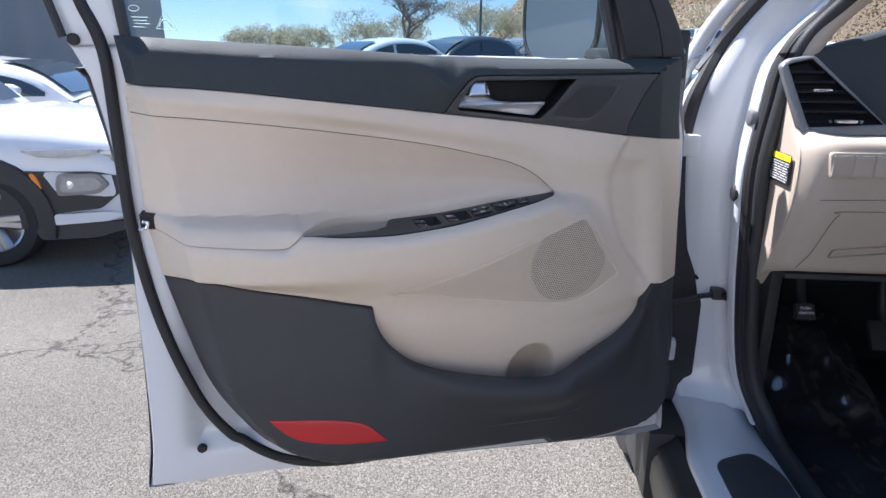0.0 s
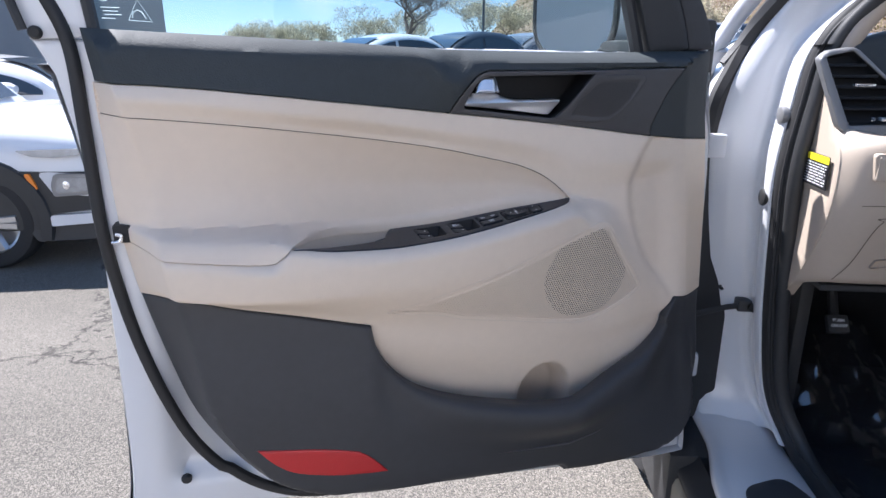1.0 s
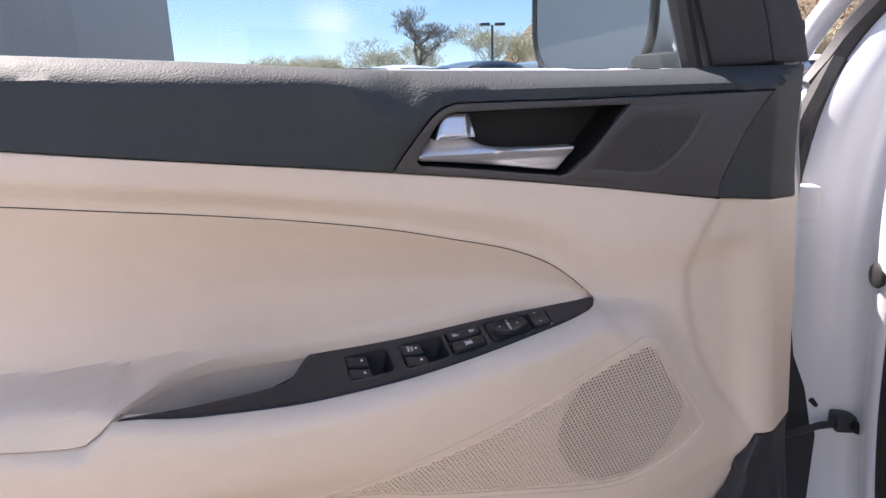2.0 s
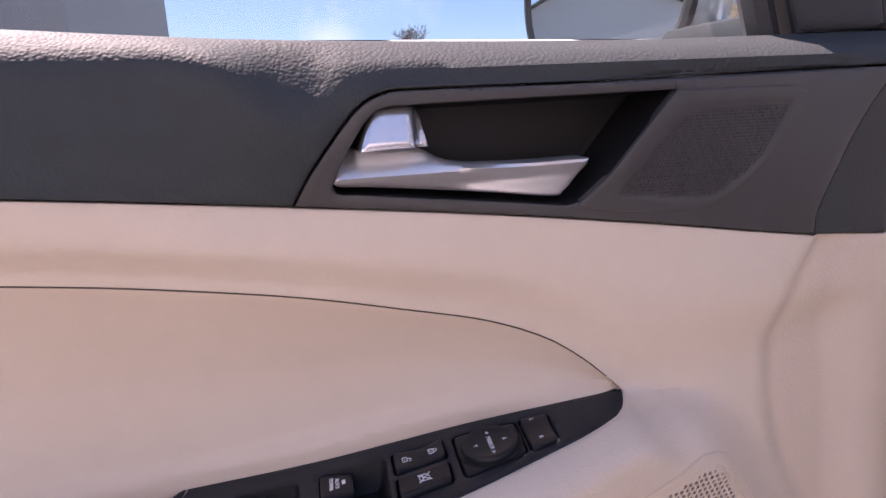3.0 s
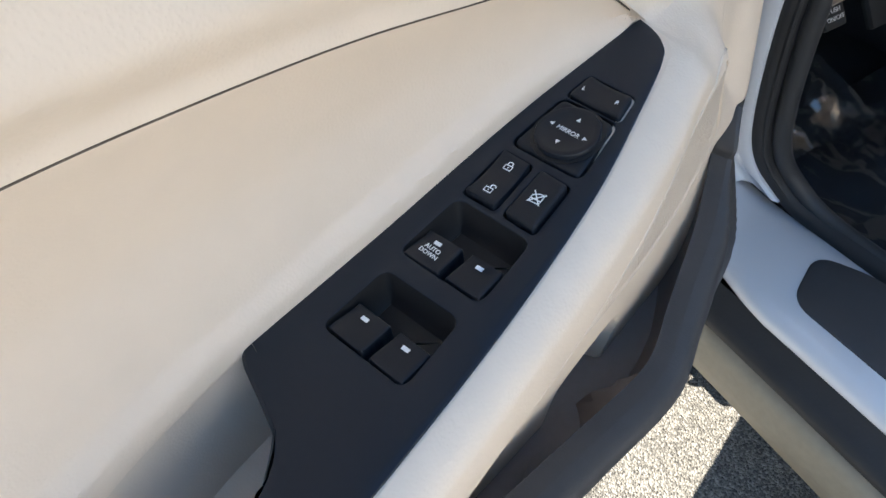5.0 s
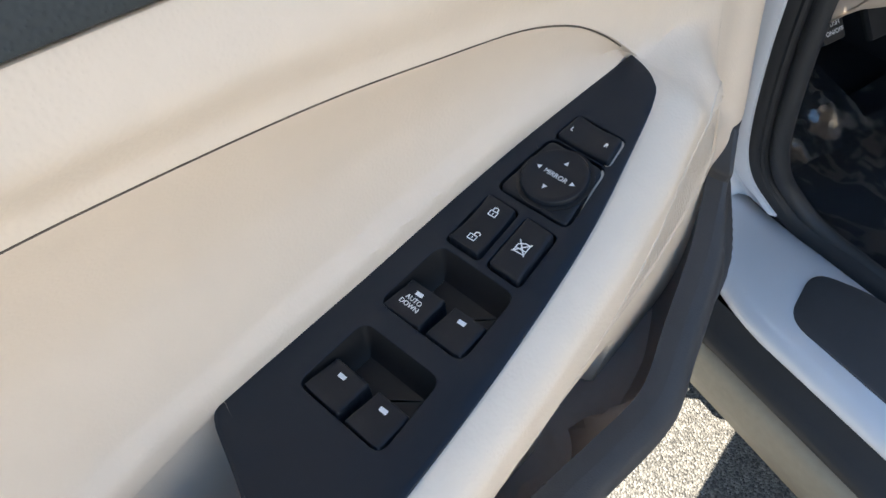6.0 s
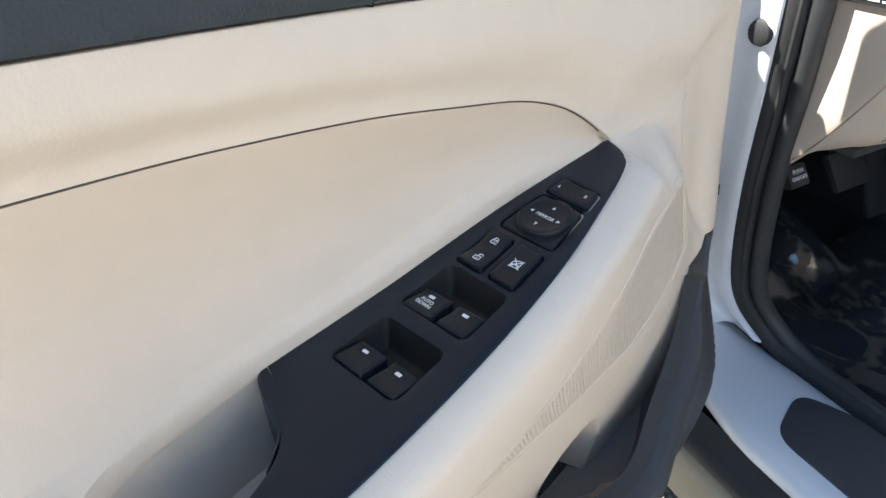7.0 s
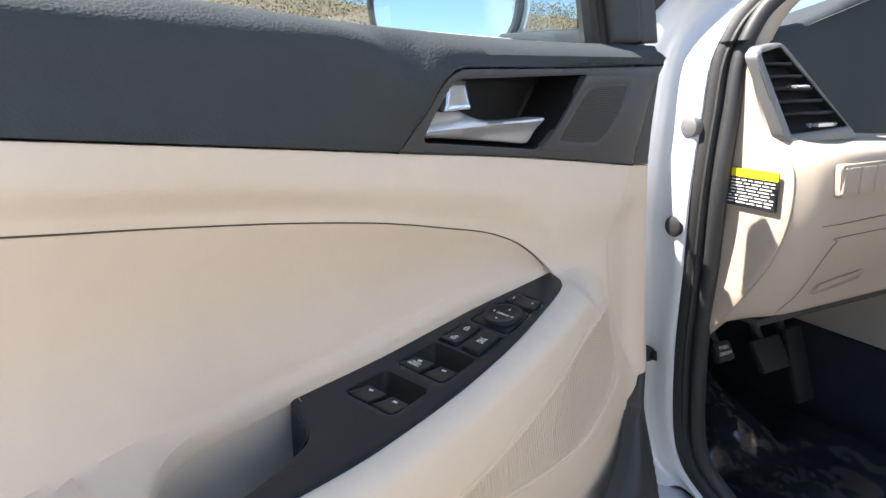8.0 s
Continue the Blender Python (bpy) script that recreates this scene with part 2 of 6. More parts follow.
def table(xs, ys):
    """Smooth monotone curve through a table."""
    xs, ys = np.array(xs, float), np.array(ys, float)
    h, d = np.diff(xs), np.diff(ys) / np.diff(xs)
    m = np.concatenate([[d[0]], np.where(d[:-1] * d[1:] > 0, 2 * d[:-1] * d[1:] / (d[:-1] + d[1:] + 1e-12), 0), [d[-1]]])

    def f(x):
        x = np.clip(np.asarray(x, float), xs[0], xs[-1])
        k = np.clip(np.searchsorted(xs, x) - 1, 0, len(h) - 1)
        t = (x - xs[k]) / h[k]
        return ((1 + 2 * t) * (1 - t) ** 2 * ys[k] + t * (1 - t) ** 2 * h[k] * m[k] + t * t * (3 - 2 * t) * ys[k + 1] + t * t * (t - 1) * h[k] * m[k + 1])
    return f


def profile(v, keys):
    """Height at v on the smooth curve through keys (v_k, h_k), all arrays, from high v to low v."""
    ks = [(np.broadcast_to(a, v.shape), np.broadcast_to(b, v.shape)) for a, b in keys]
    V, Hh = np.array([k[0] for k in ks]), np.array([k[1] for k in ks])
    for i in range(1, len(V)):
        V[i] = np.minimum(V[i], V[i - 1] - 1e-4)
    dv = V[1:] - V[:-1]
    sl = (Hh[1:] - Hh[:-1]) / dv
    m = np.concatenate([sl[:1], np.where(sl[:-1] * sl[1:] > 0, 2 * sl[:-1] * sl[1:] / (sl[:-1] + sl[1:] + 1e-12), 0), sl[-1:]])
    out = np.where(v >= V[0], Hh[0], Hh[-1])
    for i in range(len(dv)):
        t = np.clip((v - V[i]) / dv[i], 0, 1)
        y = (1 + 2 * t) * (1 - t) ** 2 * Hh[i] + t * (1 - t) ** 2 * dv[i] * m[i] + t * t * (3 - 2 * t) * Hh[i + 1] + t * t * (t - 1) * dv[i] * m[i + 1]
        out = np.where((v < V[i]) & (v >= V[i + 1]), y, out)
    return out


def smooth(a, b, x):
    t = np.clip((x - a) / (b - a), 0, 1)
    return t * t * (3 - 2 * t)


def surface(poly, height, holes=(), step=0.008, rim=0.002, skirt=0.012, lay=None, folds=()):
    """Sheet over a polygon in (u, v), with height(u, v) towards the viewer, rounded rims and edges turned back by skirt.
    lay(u, h, v) gives the place; by default u along x, h against y, v along z. Returns vertices and faces."""
    lay = lay or (lambda u, h, v: np.stack([u, -h, v], 1))
    loops = [resample(np.asarray(poly), step * 0.75)] + [resample(np.asarray(k), step * 0.75) for k in holes]
    pts, edges = [], []
    for lp in loops:
        k = sum(len(p) for p in pts)
        pts.append(lp)
        edges += [(k + i, k + (i + 1) % len(lp)) for i in range(len(lp))]
    folds = [np.array([a + (b - a) * i / 6 for a, b in zip(f, f[1:]) for i in range(6)] + [f[-1]]) for f in (np.asarray(q, float) for q in folds)]
    for f in folds:
        k = sum(len(p) for p in pts)
        pts.append(f)
        edges += [(k + i, k + i + 1) for i in range(len(f) - 1)]
    lo, hi = loops[0].min(0), loops[0].max(0)
    gx, gy = np.meshgrid(np.arange(lo[0], hi[0], step), np.arange(lo[1], hi[1], step * 0.87))
    gx = gx + (np.arange(gx.shape[0]) % 2)[:, None] * step * 0.5
    cand = np.stack([gx.ravel(), gy.ravel()], 1)
    rings = []
    if rim:
        for f in (0.3, 1.0):
            for i, lp in enumerate(loops):
                rings.append(grown(lp, -rim * f if i == 0 else rim * f))

    def keep(q, gap):
        ok = inside(q, loops[0])
        for lp in loops[1:]:
            ok &= ~inside(q, lp)
        for lp in loops + [np.concatenate([f, f[::-1]]) for f in folds]:
            ok[ok] = reach(q[ok], lp)[0] > gap
        return q[ok]
    pts += [keep(r, rim * 0.2) for r in rings] + [keep(cand, max(rim * 1.3, step * 0.3))]
    P = np.concatenate(pts)
    vs, _, fs, orig, _, _ = delaunay_2d_cdt([Vector(p) for p in P], edges, [], 0, 1e-6)
    Q = np.array([v[:] for v in vs])
    F = np.array([f[:] for f in fs])
    c = Q[F].mean(1)
    ok = inside(c, loops[0])
    for lp in loops[1:]:
        ok &= ~inside(c, lp)
    F = F[ok]
    ar = np.cross(Q[F[:, 1]] - Q[F[:, 0]], Q[F[:, 2]] - Q[F[:, 0]])
    F[ar < 0] = F[ar < 0][:, ::-1]
    h = height(Q[:, 0], Q[:, 1])
    h = np.broadcast_to(h, Q[:, 0].shape).copy()
    if rim:
        d = np.min([reach(Q, lp)[0] for lp in loops], 0)
        h -= rim * (1 - np.sqrt(np.maximum(0, 1 - (1 - np.minimum(1, d / rim)) ** 2)))
    V = lay(Q[:, 0], h, Q[:, 1])
    faces = [tuple(int(i) for i in f) for f in F]
    if skirt:
        where = {}
        for i, o in enumerate(orig):
            for k in o:
                where[k] = i
        k = 0
        extra = []
        for lp in loops:
            ids = [where[k + i] for i in range(len(lp))]
            base = len(V) + len(extra)
            extra += [lay(Q[i:i + 1, 0], h[i:i + 1] - skirt, Q[i:i + 1, 1])[0] for i in ids]
            m = len(ids)
            faces += [(ids[i], base + i, base + (i + 1) % m, ids[(i + 1) % m]) for i in range(m)]
            k += len(lp)
        V = np.concatenate([V, np.array(extra)])
    return V, faces


def tray(poly, top, depth, lay=None, inset=0.0, r=0.004, floor=True):
    """Open recess under a polygon: walls from height top(u, v) down by depth, and a floor."""
    lay = lay or (lambda u, h, v: np.stack([u, -h, v], 1))
    p = np.asarray(poly)
    t = np.broadcast_to(top(p[:, 0], p[:, 1]), p[:, 0].shape)
    depth = depth(p[:, 0], p[:, 1]) if callable(depth) else depth
    mid = grown(p, -inset)
    low = grown(p, -inset - r)
    rings = [lay(p[:, 0], t, p[:, 1]), lay(mid[:, 0], t - depth + r, mid[:, 1]), lay(low[:, 0], t - depth, low[:, 1])]
    n = len(p)
    V = np.concatenate(rings)
    F = [(k * n + i, k * n + (i + 1) % n, (k + 1) * n + (i + 1) % n, (k + 1) * n + i) for k in (0, 1) for i in range(n)]
    if floor:
        F.append(tuple(range(2 * n, 3 * n)))
    return V, F


def grille(poly, pitch, r, holed, height, lift, lay=None):
    """Perforated sheet of six-sided cells over a polygon; cells whose centre passes holed(q) get a real hole with walls."""
    lay = lay or (lambda u, h, v: np.stack([u, -h, v], 1))
    lo, hi = poly.min(0) - pitch, poly.max(0) + pitch
    dy = pitch * 0.866
    c = np.array([(x + (j % 2) * pitch / 2, y) for j, y in enumerate(np.arange(lo[1], hi[1], dy)) for x in np.arange(lo[0], hi[0], pitch)])
    d = reach(c, poly)[0]
    c = c[inside(c, poly) | (d < pitch * 0.55)]
    has = holed(c)
    ang = np.radians(30 + 60 * np.arange(6))
    unit = np.stack([np.cos(ang), np.sin(ang)], 1)
    out = (c[:, None] + unit * (pitch / math.sqrt(3) * 1.002)).reshape(-1, 2)
    bad = ~inside(out, poly)
    if bad.any():
        out[bad] = reach(out[bad], poly)[1]
    size = np.asarray(r(c) if callable(r) else np.full(len(c), r)).reshape(-1, 1, 1)
    inn = (c[:, None] + unit * size).reshape(-1, 2)
    ho, hi_ = height(out[:, 0], out[:, 1]) + lift, height(inn[:, 0], inn[:, 1]) + lift
    V = [lay(out[:, 0], ho, out[:, 1]), lay(inn[:, 0], hi_, inn[:, 1]), lay(inn[:, 0], hi_ - lift, inn[:, 1])]
    n = len(c) * 6
    F = []
    for i in range(len(c)):
        o = [i * 6 + k for k in range(6)]
        if has[i]:
            for k in range(6):
                a, b = o[k], o[(k + 1) % 6]
                F.append((a, b, n + b, n + a))
                F.append((n + a, n + b, 2 * n + b, 2 * n + a))
        else:
            F.append(tuple(o))
    return np.concatenate(V), F


def box(lo, hi, bevel=0.004, taper=None):
    """Bevelled block as a bmesh."""
    bm = bmesh.new()
    bmesh.ops.create_cube(bm, size=1)
    lo, hi = Vector(lo), Vector(hi)
    for v in bm.verts:
        v.co = Vector([(lo[i] + hi[i]) / 2 + v.co[i] * (hi[i] - lo[i]) for i in range(3)])
        if taper:
            v.co = Vector(taper(v.co))
    if bevel:
        bmesh.ops.bevel(bm, geom=bm.edges[:], offset=bevel, segments=2, affect="EDGES", profile=0.6)
    return bm


def tube(pts, r, sides=10, squash=1.0, up=(0, 0, 1), closed=False):
    """Swept bar along a polyline: r is a number or one per point; squash scales it across `up`."""
    p = [Vector(q) for q in pts]
    n = len(p)
    rs = [r] * n if isinstance(r, (int, float)) else list(r)
    V, F = [], []
    for i, q in enumerate(p):
        a, b = (p[i - 1], p[(i + 1) % n]) if closed else (p[max(0, i - 1)], p[min(n - 1, i + 1)])
        t = (b - a).normalized()
        x = t.cross(Vector(up))
        x = x.normalized() if x.length > 1e-5 else Vector((1, 0, 0))
        y = x.cross(t)
        V += [q + (x * math.cos(w) * squash + y * math.sin(w)) * rs[i] for w in (2 * math.pi * k / sides for k in range(sides))]
    for i in range(n if closed else n - 1):
        j = (i + 1) % n
        F += [(i * sides + k, i * sides + (k + 1) % sides, j * sides + (k + 1) % sides, j * sides + k) for k in range(sides)]
    if not closed:
        F += [tuple(range(sides - 1, -1, -1)), tuple((n - 1) * sides + k for k in range(sides))]
    return [tuple(v) for v in V], F


def loft(rings, caps=True, closed=True):
    """Skin over rings of equal length."""
    n = len(rings[0])
    V = [tuple(p) for r in rings for p in r]
    m = n if closed else n - 1
    F = [(i * n + k, i * n + (k + 1) % n, (i + 1) * n + (k + 1) % n, (i + 1) * n + k) for i in range(len(rings) - 1) for k in range(m)]
    if caps:
        F += [tuple(range(n - 1, -1, -1)), tuple((len(rings) - 1) * n + k for k in range(n))]
    return V, F


def lathe(prof, sides=32, axis="y"):
    """Turned body: prof is a list of (radius, along)."""
    rings = []
    for r, a in prof:
        ring = []
        for k in range(sides):
            w = 2 * math.pi * k / sides
            c, s = r * math.cos(w), r * math.sin(w)
            ring.append((c, a, s) if axis == "y" else (c, s, a) if axis == "z" else (a, c, s))
        rings.append(ring)
    return loft(rings)


def mesh_of(name, data, mat, angle=40):
    me = bpy.data.meshes.new(name)
    if isinstance(data, bmesh.types.BMesh):
        bmesh.ops.recalc_face_normals(data, faces=data.faces)
        data.to_mesh(me)
        data.free()
    else:
        me.from_pydata([tuple(map(float, v)) for v in data[0]], [], data[1])
    me.validate()
    me.shade_smooth()
    me.set_sharp_from_angle(angle=radians(angle))
    me.materials.append(mat)
    return me


def joined(*datas):
    V, F = [], []
    for v, f in datas:
        k = len(V)
        V += [tuple(map(float, p)) for p in v]
        F += [tuple(i + k for i in q) for q in f]
    return V, F


def moved(data, m):
    return [tuple(m @ Vector(v)) for v in data[0]], data[1]


def part(name, data, mat, parent, label="", angle=40):
    ob = new(name, mesh_of(name, data, mat, angle))
    ob.parent = parent
    return tagged(ob, label)


def thing(name, label, category, m=None, group="", kind=""):
    ob = new(name)
    ob.empty_display_size = 0.1
    ob.matrix_world = m or Matrix()
    return tagged(ob, label, category, group, kind)


def single(name, data, mat, label, category, m=None, group="", kind="", angle=40):
    ob = new(name, mesh_of(name, data, mat, angle))
    ob.matrix_world = m or Matrix()
    return tagged(ob, label, category, group, kind)


def lettering(text, size, m, mat, parent, name="lettering", depth=0.0002):
    """Built-in font, turned into a mesh; m places its centre, x along the line, z out of the face."""
    cu = bpy.data.curves.new("letters", "FONT")
    cu.body, cu.size, cu.align_x, cu.align_y, cu.extrude, cu.resolution_u = text, size, "CENTER", "CENTER", depth, 3
    tmp = bpy.data.objects.new("letters", cu)
    scene.collection.objects.link(tmp)
    dg = bpy.context.evaluated_depsgraph_get()
    me = bpy.data.meshes.new_from_object(tmp.evaluated_get(dg))
    bpy.data.objects.remove(tmp)
    me.transform(m)
    me.materials.clear()
    me.materials.append(mat)
    ob = new(name, me)
    ob.parent = parent
    return ob


# ---- the open car door ----
# u runs along the door towards its hinges, v up, h out of the trim towards the cabin
door = thing("car_door", "open white car door with beige and charcoal inner trim", "car door", pose(0.25, 1.19, 0, 0, 0, 6))

TOP = table((-0.48, -0.33, -0.16, 0.0, 0.2, 0.45), (1.178, 1.170, 1.161, 1.151, 1.146, 1.147))          # window sill
BELT = table((-0.47, -0.40, -0.33, -0.25, -0.168, -0.08, 0.0, 0.106, 0.208, 0.329, 0.394, 0.48), (1.111, 1.107, 1.101, 1.092, 1.082, 1.071, 1.061, 1.049, 1.036, 1.019, 1.011, 1.000))
SEAM = table((-0.47, -0.41, -0.334, -0.254, -0.169, -0.08, -0.002, 0.062, 0.113, 0.155, 0.182, 0.2), (1.072, 1.067, 1.059, 1.049, 1.036, 1.022, 1.008, 0.993, 0.980, 0.962, 0.942, 0.9245))
DECK = table((-0.24, -0.18, -0.10, -0.05, 0.0, 0.05, 0.10, 0.15, 0.2), (0.893, 0.886, 0.883, 0.886, 0.891, 0.899, 0.908, 0.916, 0.9245))   # height of the switch panel
FRONT = table((-0.47, -0.40, -0.30, -0.236, -0.10, 0.0, 0.08, 0.14, 0.18, 0.192, 0.2, 0.3, 0.46), (0.060, 0.085, 0.098, 0.098, 0.091, 0.0855, 0.078, 0.066, 0.0565, 0.044, 0.032, 0.034, 0.02))
LIP = table((-0.47, -0.40, -0.347, -0.267, -0.238, -0.18, -0.10, -0.05, 0.0, 0.05, 0.10, 0.15, 0.2, 0.3, 0.46), (0.898, 0.885, 0.880, 0.874, 0.893, 0.886, 0.883, 0.886, 0.891, 0.899, 0.908, 0.916, 0.9245, 0.916, 0.91))
ARM = table((-0.47, -0.30, -0.20, -0.10, 0.0, 0.05, 0.10, 0.15, 0.2, 0.3, 0.46), (0.893, 0.879, 0.880, 0.883, 0.891, 0.899, 0.908, 0.916, 0.9245, 0.916, 0.91))
BULGE = table((-0.47, -0.40, -0.30, -0.235, -0.10, 0.0, 0.08, 0.14, 0.18, 0.22, 0.26, 0.32, 0.40, 0.46), (0.060, 0.090, 0.106, 0.112, 0.109, 0.104, 0.099, 0.091, 0.082, 0.074, 0.066, 0.054, 0.040, 0.02))
LOWER = table((-0.46, -0.40, -0.314, -0.229, -0.13, 0.0, 0.2, 0.3, 0.39, 0.47), (0.815, 0.819, 0.80, 0.78, 0.755, 0.730, 0.70, 0.703, 0.720, 0.735))
H_BELT = table((-0.47, -0.25, -0.16, -0.08, 0.0, 0.1, 0.2, 0.324, 0.394, 0.45), (0.040, 0.050, 0.042, 0.031, 0.024, 0.028, 0.036, 0.046, 0.032, 0.022))
H_SEAM = table((-0.47, -0.25, -0.17, -0.08, 0.0, 0.1, 0.15, 0.2, 0.3, 0.394, 0.46), (0.046, 0.039, 0.025, 0.017, 0.016, 0.018, 0.021, 0.028, 0.036, 0.026, 0.02))
H_LOWER = table((-0.46, -0.30, -0.10, 0.1, 0.2, 0.3, 0.4, 0.46), (0.055, 0.064, 0.063, 0.058, 0.053, 0.044, 0.028, 0.02))
SWTOP = table((-0.238, -0.226, -0.210, -0.190, -0.165, -0.13, -0.088, -0.043, 0.038, 0.118, 0.156, 0.2), (0.095, 0.072, 0.042, 0.018, 0.004, -0.004, -0.0085, -0.0065, 0.0005, 0.011, 0.018, 0.028))   # back edge of the deck and the pull cup
R_LEFT = table((-0.47, -0.35, -0.25, -0.235), (0.915, 0.906, 0.900, 0.897))
HR_LEFT = table((-0.47, -0.35, -0.245, -0.235), (0.055, 0.080, 0.090, 0.093))


H_SHELF = table((-0.47, -0.32, -0.25, -0.20, -0.15, -0.10, 0.0, 0.1, 0.2), (0.046, 0.042, 0.032, 0.014, -0.001, -0.010, -0.009, 0.004, 0.024))


def RIDGE(u):
    return np.where(np.asarray(u) < -0.238, R_LEFT(u), DECK(u) + 0.010 - 0.006 * smooth(-0.20, -0.238, np.asarray(u)) - 0.009 * smooth(0.1, 0.2, np.asarray(u)))


def H_RIDGE(u):
    return np.where(np.asarray(u) < -0.238, HR_LEFT(u), SWTOP(u) + 0.0025 * smooth(0.2, 0.1, np.asarray(u)))


H_DISH = table((-0.47, -0.3, -0.2, -0.1, 0.0, 0.1, 0.2), (0.034, 0.020, 0.000, -0.014, -0.011, 0.002, 0.022))
POCKET = spline([(-0.130, 0.755), (-0.123, 0.720), (-0.106, 0.684), (-0.075, 0.651), (-0.034, 0.629), (0.027, 0.611), (0.105, 0.597), (0.143, 0.594), (0.191, 0.594), (0.221, 0.604), (0.257, 0.619), (0.295, 0.634), (0.335, 0.650), (0.373, 0.673), (0.388, 0.690)])

EDGE = outline(  # the trim's whole outline
    [(-0.478, 1.178), (-0.33, 1.170), (-0.16, 1.161), (0.0, 1.151), (0.2, 1.146), (0.385, 1.147), (0.452, 1.147)],
    [(0.452, 1.147), (0.461, 1.071), (0.478, 1.0), (0.487, 0.90), (0.488, 0.832), (0.486, 0.733), (0.486, 0.64), (0.488, 0.581), (0.487, 0.517), (0.466, 0.461), (0.424, 0.428), (0.36, 0.415), (0.259, 0.413), (0.138, 0.418), (0.022, 0.422), (-0.088, 0.426), (-0.173, 0.431), (-0.233, 0.443), (-0.31, 0.484), (-0.362, 0.548), (-0.402, 0.621), (-0.430, 0.717), (-0.452, 0.81), (-0.466, 0.9), (-0.472, 0.988), (-0.470, 1.10), (-0.478, 1.178)])


WIDE = table((0.42, 0.60, 0.80, 0.95, 1.07, 1.12), (0.044, 0.045, 0.064, 0.062, 0.040, 0.026))


def fall(u, v, w=None):
    """Share of the full height left near the trim's outline, where it turns back to the metal."""
    d = reach(np.stack([u, v], 1), EDGE)[0]
    near_top = smooth(1.10, 1.13, v) * smooth(-0.455, -0.43, u)
    t = np.clip(d / (np.where(u > 0.2, np.minimum(WIDE(v), 0.030), WIDE(v)) if w is None else w), 0, 1)
    s = np.where(t < 0.88, t / 0.94, 1 - ((1 - t) / 0.12) ** 2 * 0.0638)
    return np.maximum(np.maximum(s, near_top), smooth(0.48, 0.73, v) * smooth(0.25, 0.35, u))


# seam near the hinge end, behind which the trim turns away sharply
S_END = table((0.735, 0.87, 1.009, 1.139), (0.437, 0.425, 0.4015, 0.385))
H_END = table((0.735, 0.87, 1.009, 1.139), (0.0286, 0.0225, 0.026, 0.040))


def tail(u, v, h):
    s, e = S_END(v), H_END(v)
    k = np.where(u < s, e + 0.26 * (s - u), e - 0.66 * (u - s))
    return h + (k - h) * smooth(s - 0.06, s - 0.008, u) * smooth(0.48, 0.73, v)


BREAK = table((-0.48, -0.33, -0.16, -0.10, -0.06, -0.038, -0.017, 0.003, 0.014, 0.034, 0.10, 0.20, 0.34, 0.45), (1.166, 1.159, 1.150, 1.146, 1.143, 1.140, 1.128, 1.113, 1.113, 1.127, 1.1315, 1.133, 1.133, 1.133))   # where the ledge turns down
H_BREAK = table((-0.48, -0.33, -0.16, -0.10, -0.05, -0.017, 0.005, 0.034, 0.10, 0.20, 0.34, 0.45), (0.029, 0.029, 0.028, 0.027, 0.031, 0.039, 0.040, 0.037, 0.038, 0.042, 0.046, 0.046))


def h_top(u, v):
    t, e, he = TOP(u), BREAK(u), H_BREAK(u)
    hb = H_BELT(u) + 0.002
    h = profile(v, [(t, 0.006 + 0 * u), (t - 0.0025, 0.012 + 0 * u), (t - 0.5 * (t - e), 0.014 + 0.56 * (he - 0.014)), (e, he), (e - 0.008, he + 0.0030 + 0.4 * np.maximum(0, hb - he)), (0.35 * e + 0.65 * BELT(u), 0.35 * he + 0.65 * hb + 0.003), (BELT(u), hb)])
    h = h * np.where(h > 0, fall(u, v), 1)
    # facet between the crease and the end seam
    c = np.interp(v, (1.0195, 1.034, 1.047, 1.064, 1.086, 1.108, 1.1245), (0.324, 0.323, 0.327, 0.335, 0.347, 0.362, 0.376))
    s, e = S_END(v), H_END(v)
    facet = np.where(u < s, 0.047 + (e - 0.047) * np.clip((u - c) / np.maximum(s - c, 0.004), 0, 1), e - 0.66 * (u - s))
    return np.where((u > c) & (v < 1.128), np.minimum(facet, h + 0.004), np.where(u > s, h + (np.minimum(h, facet) - h) * smooth(s, s + 0.01, u), h))


SIDE = table((0.55, 0.75, 0.82, 0.88, 0.94, 0.98, 1.02), (0.50, 0.392, 0.338, 0.311, 0.301, 0.307, 0.328))


